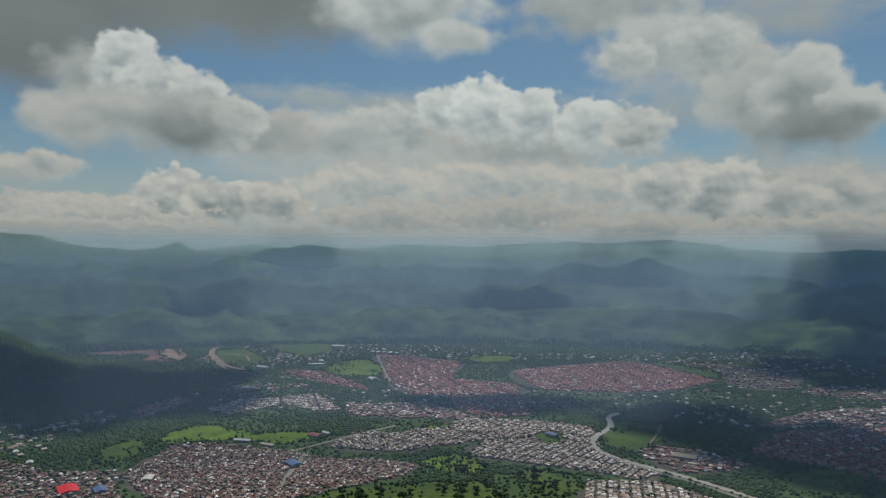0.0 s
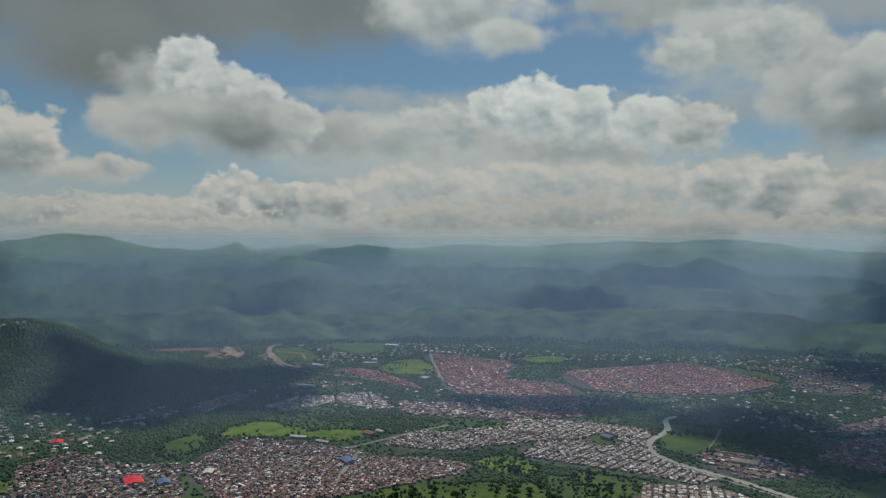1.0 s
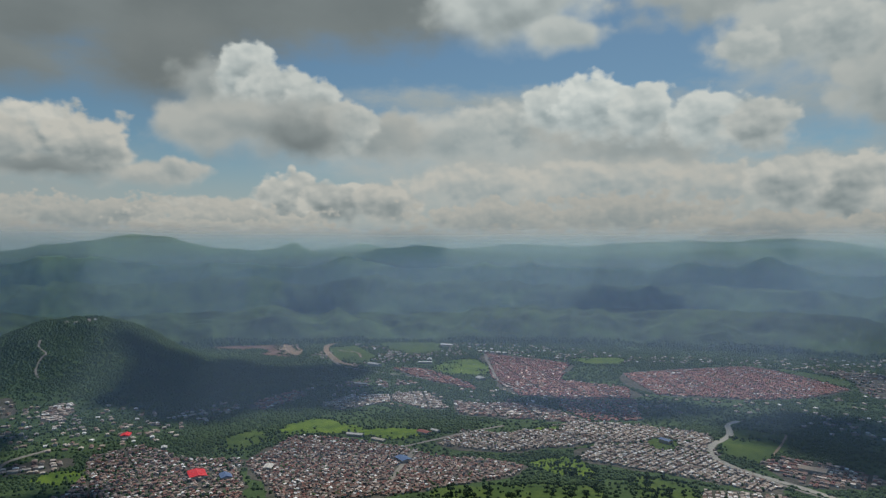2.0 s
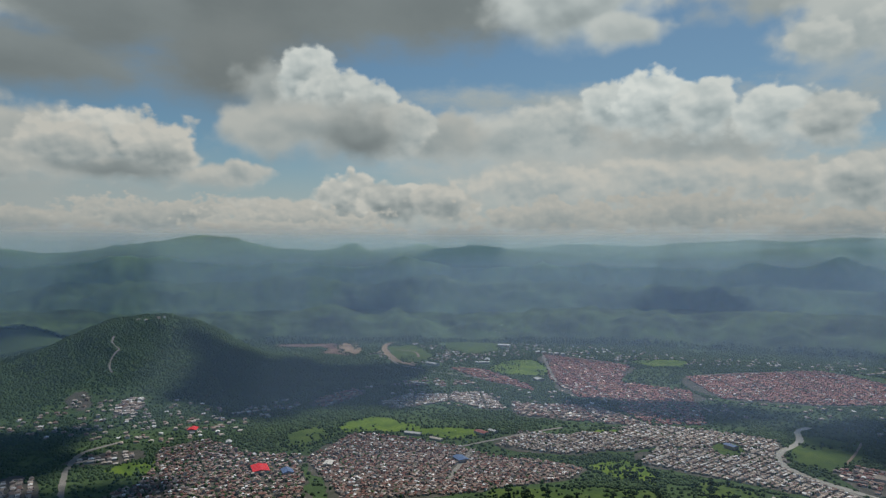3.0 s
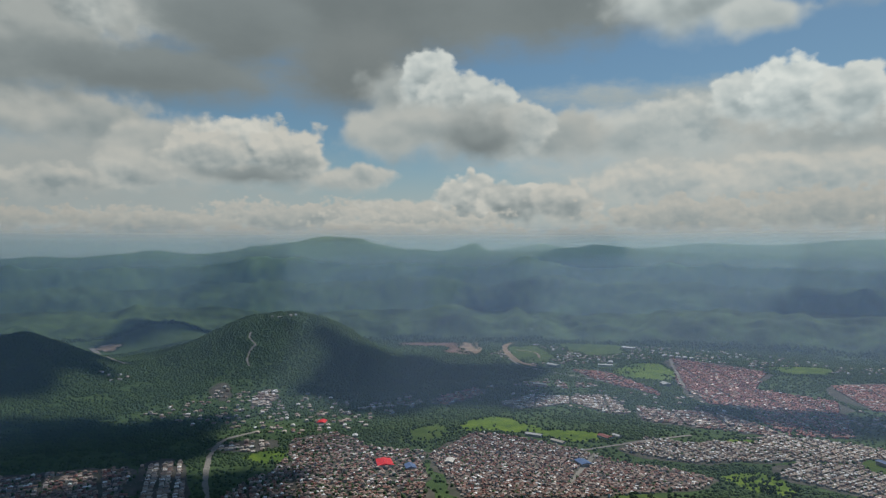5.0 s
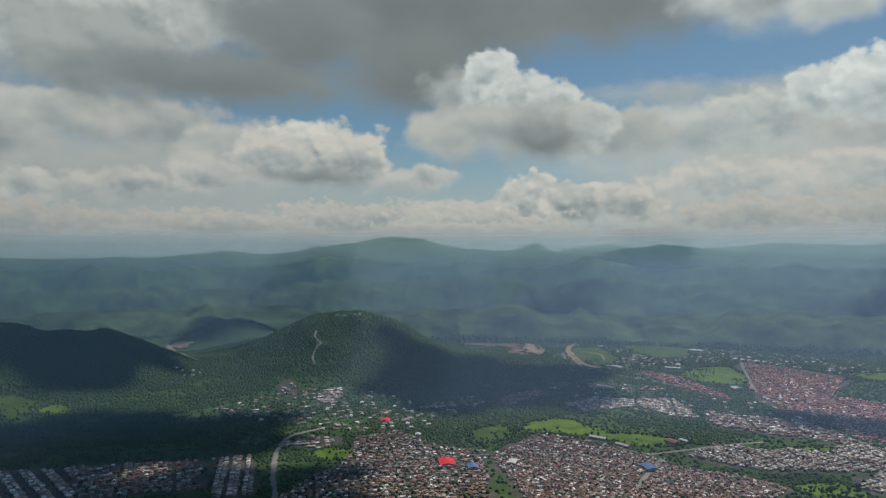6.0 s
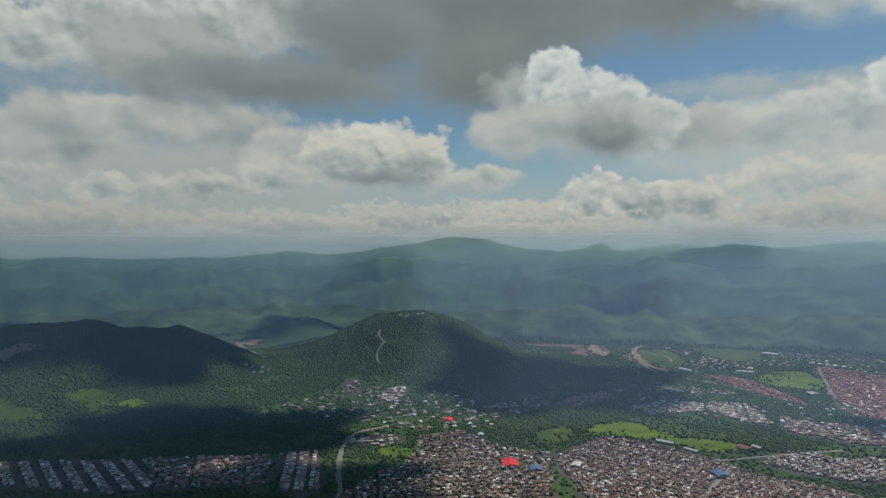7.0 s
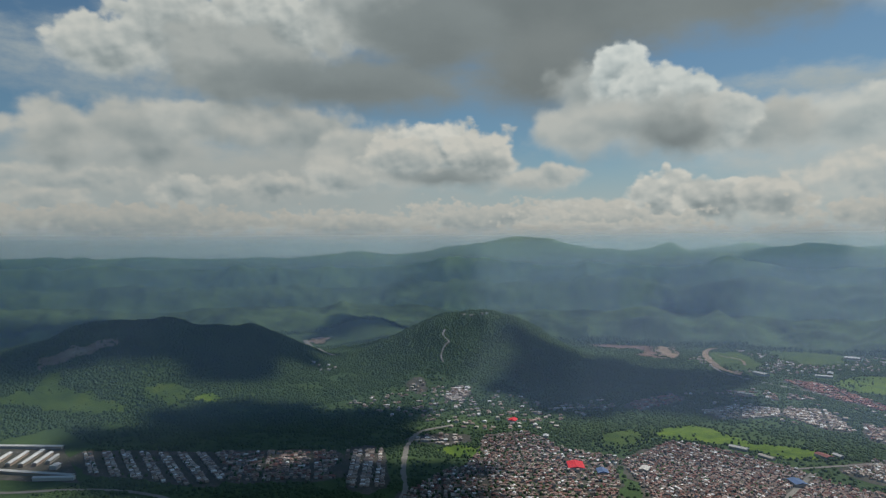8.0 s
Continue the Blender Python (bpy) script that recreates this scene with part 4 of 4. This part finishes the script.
hall(-614, 1140, 35, 28, 40, 7, 2.5, SCARLET, "large hall with a bright red sheet roof", "market hall")
hall(-561, 1141, 35, 18, 26, 6, 3, BLUE, "hall with a faded blue sheet roof among houses", "workshop")
hall(-276, 1291, 40, 20, 30, 6, 2, BLUE, "long workshop with a blue-grey sheet roof", "workshop")
hall(-507, 1199, 10, 15, 24, 7, 2, WALLS[1], "tall grey hall beside the trees", "school hall")
hall(-764, 1287, 30, 10, 14, 5, 2, WHITE, "small hall with a brilliant white roof", "chapel")
hall(-892, 1355, 20, 18, 24, 6, 3, SCARLET, "hall with a dull red sheet roof among trees", "church hall")
hall(-415, 1446, 82, 12, 36, 5, 2, WHITE, "long shed with a white sheet roof by the pasture", "shed")
hall(-356, 1418, 64, 10, 32, 4, 1.5, WALLS[1], "long low grey shed by the pasture", "shed")
hall(-272, 1490, 55, 17, 30, 5, 2, ROOFS["red"][1], "long shed with a terracotta roof at the pasture's end", "shed")
hall(-250, 1506, 55, 10, 20, 5, 2, WHITE, "small cream shed at the pasture's end", "shed")
hall(238, 1500, 40, 14, 26, 7, 2, BLUE, "hall with a pale blue roof in a small park", "sports hall")
hall(471, 1344, 60, 24, 44, 7, 3, WALLS[1], "large grey roofed hall among houses", "warehouse")
hall(-423, 2830, 80, 22, 50, 7, 3, WHITE, "large white roofed warehouse below the hills", "warehouse")
hall(-430, 2460, 10, 16, 36, 7, 3, WHITE, "white roofed warehouse on green land", "warehouse")
hall(-436, 2400, 100, 10, 48, 6, 2, WHITE, "long white roofed shed", "shed")
hall(-552, 1985, 85, 10, 40, 6, 2, WHITE, "long pale shed in cloud shade", "shed")
hall(-212, 2130, 30, 24, 30, 7, 3, WHITE, "white roofed hall beside the red estate", "warehouse")
hall(-600, 2330, 60, 22, 50, 7, 3, WHITE, "white roofed hall by the dirt road", "warehouse")
for k in range(5):
    hall(-221 + 24 * (k - 2), 2660 - 7 * (k - 2), 17, 14, 20, 9, 2, WHITE, "white apartment block at the edge of the red estate", "apartment block")
for k, (x, y, long) in enumerate(((-1500, 500, 70), (-1479, 521, 80), (-1462, 540, 95), (-1440, 551, 75), (-1424, 562, 45))):
    hall(x, y, 47, 8, long, 6, 2, WHITE, "long barrack with a cream sheet roof on a paved yard", "barrack")
hall(-1535, 566, -54, 8, 130, 6, 2, WHITE, "very long barrack with a grey-white roof beside the woods", "barrack")
hall(-1357, 508, -62, 9, 150, 6, 2, WHITE, "very long barrack with a pale roof beside the road", "barrack")
hall(-1304, 517, -48, 9, 70, 6, 2, WHITE, "long barrack with a pale roof beside the road", "barrack")
hall(-1372, 546, 40, 13, 18, 7, 2, WHITE, "hall with a cream roof in the barrack yard", "mess hall")
patch("yard", [(-1590, 520), (-1480, 605), (-1285, 548), (-1270, 530), (-1420, 440), (-1560, 430)], TOWN, "pale paved yard between long barracks", "yard", lift=0.4)


# ---- woods ----
def crown_shape(seed, rings=4, spokes=7):
    """A low, uneven dome of foliage of unit size."""
    rng = np.random.default_rng(seed)
    verts = []
    for i in range(rings):
        a = i / rings * math.pi * 0.5
        for j in range(spokes):
            t = 2 * math.pi * (j + 0.5 * (i % 2)) / spokes
            r = math.cos(a) * (1 + rng.uniform(-0.28, 0.28))
            verts.append((r * math.cos(t), r * math.sin(t), math.sin(a) * (1 + rng.uniform(-0.2, 0.2))))
    verts.append((0, 0, 1.05))
    quads = grid_faces(rings, spokes, True)
    top = (rings - 1) * spokes
    tris = np.array([(top + j, top + (j + 1) % spokes, rings * spokes) for j in range(spokes)])
    return np.array(verts), quads, tris


def wood(name, xs, ys, size, label, rings, spokes, seed, low=0.7, high=1.5, floor=None):
    shapes = [crown_shape(seed + k, rings, spokes) for k in range(5)]
    rng = np.random.default_rng(seed)
    count = rings * spokes + 1
    verts, quads, tris = [], [], []
    for k, (shape, q, t) in enumerate(shapes):
        x, y, s = xs[k::5], ys[k::5], size[k::5]
        turn = rng.uniform(0, 6.28, len(x))
        c, sn = np.cos(turn)[:, None], np.sin(turn)[:, None]
        tall = s * rng.uniform(low, high, len(x))
        vx = x[:, None] + s[:, None] * (shape[:, 0] * c - shape[:, 1] * sn)
        vy = y[:, None] + s[:, None] * (shape[:, 0] * sn + shape[:, 1] * c)
        vz = ((land(x, y) if floor is None else floor[k::5]) + s * 0.45)[:, None] + tall[:, None] * shape[:, 2]
        vz[:, :spokes] -= (s * 0.4)[:, None]
        start = sum(len(v) for v in verts)
        offsets = start + np.arange(len(x))[:, None, None] * count
        verts.append(np.stack([vx, vy, vz], -1).reshape(-1, 3))
        quads.append((q[None] + offsets).reshape(-1, 4)), tris.append((t[None] + offsets).reshape(-1, 3))
    tagged(new(name, mesh(name, np.concatenate(verts), [*quads, *tris], [LEAVES], smooth=True)), label, "trees", kind="stuff")


# yards of 9 m squares round the houses, kept free of woods
YARDS = np.unique([round((x - 7 * k * x / math.hypot(x, y)) / 9) * 4000 + round((y - 7 * k * y / math.hypot(x, y)) / 9) for x, y, *_ in BUILT for k in range(4)])


def scatter(r_low, r_high, count, seed, keep):
    rng = np.random.default_rng(seed)
    az = np.radians(rng.uniform(-42, 80, count))
    r = np.sqrt(rng.uniform(r_low ** 2, r_high ** 2, count))
    x, y = -r * np.sin(az), r * np.cos(az)
    free = np.ones(count, bool)
    for outline in OPEN:
        free &= ~inside(x, y, outline)
    chance = rng.random(count)
    clumps = fractal(x, y, 120, 77)
    free &= (clumps > keep) | (chance < 0.2) | (land(x, y) > 25)
    free &= ~np.isin(np.round(x / 9).astype(int) * 4000 + np.round(y / 9).astype(int), YARDS)
    return x[free], y[free], rng


x, y, rng = scatter(820, 2000, 118000, 1, 0.45)
wood("woods", x, y, rng.uniform(2.0, 4.4, len(x)), "dense dark green trees on the valley floor", 2, 6, 100, 0.4, 0.8)
x, y, rng = scatter(2000, 3000, 170000, 2, 0.45)
seen = ~((np.degrees(np.arctan2(-x, y)) > 29) & (np.hypot(x, y) > 2720))
x, y = x[seen], y[seen]
wood("hill_woods", x, y, rng.uniform(2.8, 5.4, len(x)), "dark green forest covering the hills", 2, 5, 200, 0.28, 0.5)

# woods on the lower slopes of the foothills
pick = np.random.default_rng(5).choice(FOOTHILLS[0][:6].size, 5500)
slope_x, slope_y, slope_z = (grid[:6].ravel()[pick] + np.random.default_rng(6 + k).uniform(-14, 14, len(pick)) * (k < 2) for k, grid in enumerate(FOOTHILLS))
wood("slope_woods", slope_x, slope_y, np.random.default_rng(7).uniform(4, 9, len(pick)), "dark green woods on the foothill slopes", 2, 5, 500, 0.5, 0.9, slope_z)

# lone trees and bushes on the pastures
rng = np.random.default_rng(31)
az, r = np.radians(rng.uniform(-36, 76, 26000)), rng.uniform(1000, 2600, 26000)
bx, by = -r * np.sin(az), r * np.cos(az)
grown = np.zeros(len(bx), bool)
for outline in PASTURES:
    grown |= inside(bx, by, outline)
grown &= fractal(bx, by, 60, 90) > 0.54
# and along their ragged edges
fringe_x, fringe_y = [], []
for outline in EDGES:
    for (ax, ay), (ex, ey) in zip(outline, outline[1:] + outline[:1]):
        for _ in range(int(math.hypot(ex - ax, ey - ay) / 4.0) + 1):
            t = rng.random()
            fringe_x.append(ax + (ex - ax) * t + rng.normal() * 6)
            fringe_y.append(ay + (ey - ay) * t + rng.normal() * 6)
fringe_x, fringe_y = np.array(fringe_x), np.array(fringe_y)
kept = np.ones(len(fringe_x), bool)
for outline in STREETS:
    kept &= ~inside(fringe_x, fringe_y, outline)
kept &= ~np.isin(np.round(fringe_x / 9).astype(int) * 4000 + np.round(fringe_y / 9).astype(int), YARDS)
bx, by, grown = np.concatenate([bx, fringe_x[kept]]), np.concatenate([by, fringe_y[kept]]), np.concatenate([grown, np.ones(int(kept.sum()), bool)])
wood("pasture_trees", bx[grown], by[grown], rng.uniform(1.5, 3.6, int(grown.sum())), "lone dark green trees and bushes on the pasture", 3, 6, 400)

# trees in the streets and gardens of the towns
spots = [b for b in BUILT if random.random() < {"hamlet_town": 0.75, "north_suburb": 0.9, "east_suburb": 0.6, "west_houses": 0.5, "hillside_hamlet": 1.0}.get(b[7], 0.17)]
tx, ty = np.array([(b[0] + random.uniform(-9, 9), b[1] + random.uniform(-9, 9)) for b in spots]).T
wood("garden_trees", tx, ty, np.random.default_rng(9).uniform(1.8, 3.6, len(tx)), "small green trees in gardens between houses", 3, 6, 300)


# ---- single trees on the near pastures ----
def trunk_data(seed):
    rng = random.Random(seed)
    bm = bmesh.new()
    tall = rng.uniform(4.0, 5.5)

    def limb(a, b, ra, rb):
        ring = []
        way = (b - a).normalized()
        side = way.orthogonal().normalized()
        other = way.cross(side)
        for p, r in ((a, ra), (a.lerp(b, 0.5) + side * 0.12, (ra + rb) / 2), (b, rb)):
            ring.append([bm.verts.new(p + (side * math.cos(k * math.pi / 3) + other * math.sin(k * math.pi / 3)) * r) for k in range(6)])
        for low, high in zip(ring, ring[1:]):
            for k in range(6):
                bm.faces.new((low[k], low[(k + 1) % 6], high[(k + 1) % 6], high[k]))
    top = Vector((0.2, 0.1, tall))
    limb(Vector((0, 0, -0.3)), top, 0.4, 0.22)
    tips = [top + Vector((0, 0, 1.5))]
    for k in range(5):
        turn = k * 1.26 + rng.uniform(-0.3, 0.3)
        tip = top + Vector((math.cos(turn) * rng.uniform(1.8, 3.0), math.sin(turn) * rng.uniform(1.8, 3.0), rng.uniform(0.6, 2.4)))
        limb(top - Vector((0, 0, rng.uniform(0.3, 1.6))), tip, 0.18, 0.07)
        tips.append(tip)
    data = bpy.data.meshes.new("trunk")
    bm.to_mesh(data)
    bm.free()
    data.materials.append(BARK)
    return data, tips


def crown_data(seed, tips):
    """Many small tufts of leaves round the tips of the limbs."""
    rng = np.random.default_rng(seed)
    verts, tris = [], []
    for tip in tips:
        for _ in range(38):
            way = rng.normal(size=3)
            centre = np.array(tip) + way / np.linalg.norm(way) * rng.uniform(0.5, 1.0) * (1.9, 1.9, 1.3)
            size = rng.uniform(0.35, 0.75)
            k = len(verts)
            verts += [tuple(centre + rng.normal(size=3) * size) for _ in range(4)]
            tris += [(k, k + 1, k + 2), (k, k + 2, k + 3), (k, k + 3, k + 1), (k + 1, k + 3, k + 2)]
    return mesh("crown", np.array(verts), [np.array(tris)], [LEAVES])


grown_trees = []
for k in range(5):
    trunk, tips = trunk_data(k)
    grown_trees.append((trunk, crown_data(k, tips)))
rng = random.Random(8)
planted = 0
while planted < 90:
    x, y = rng.uniform(-200, 260), rng.uniform(1040, 1380)
    if not any(inside(x, y, o) for o in PASTURES) or any(inside(x, y, o) for o in STREETS):
        continue
    trunk, crown = grown_trees[planted % 5]
    tree = new("tree")
    size = rng.uniform(0.8, 1.5)
    tree.matrix_world = Matrix.LocRotScale((x, y, float(land(x, y)) + 0.3), Euler((0, 0, rng.uniform(0, 6.28))), (size, size, size * rng.uniform(0.85, 1.1)))
    for name, data in (("trunk", trunk), ("crown", crown)):
        new(name, data).parent = tree
    tagged(tree, "broad green tree standing on the pasture", "tree", "trees on the near pastures")
    planted += 1
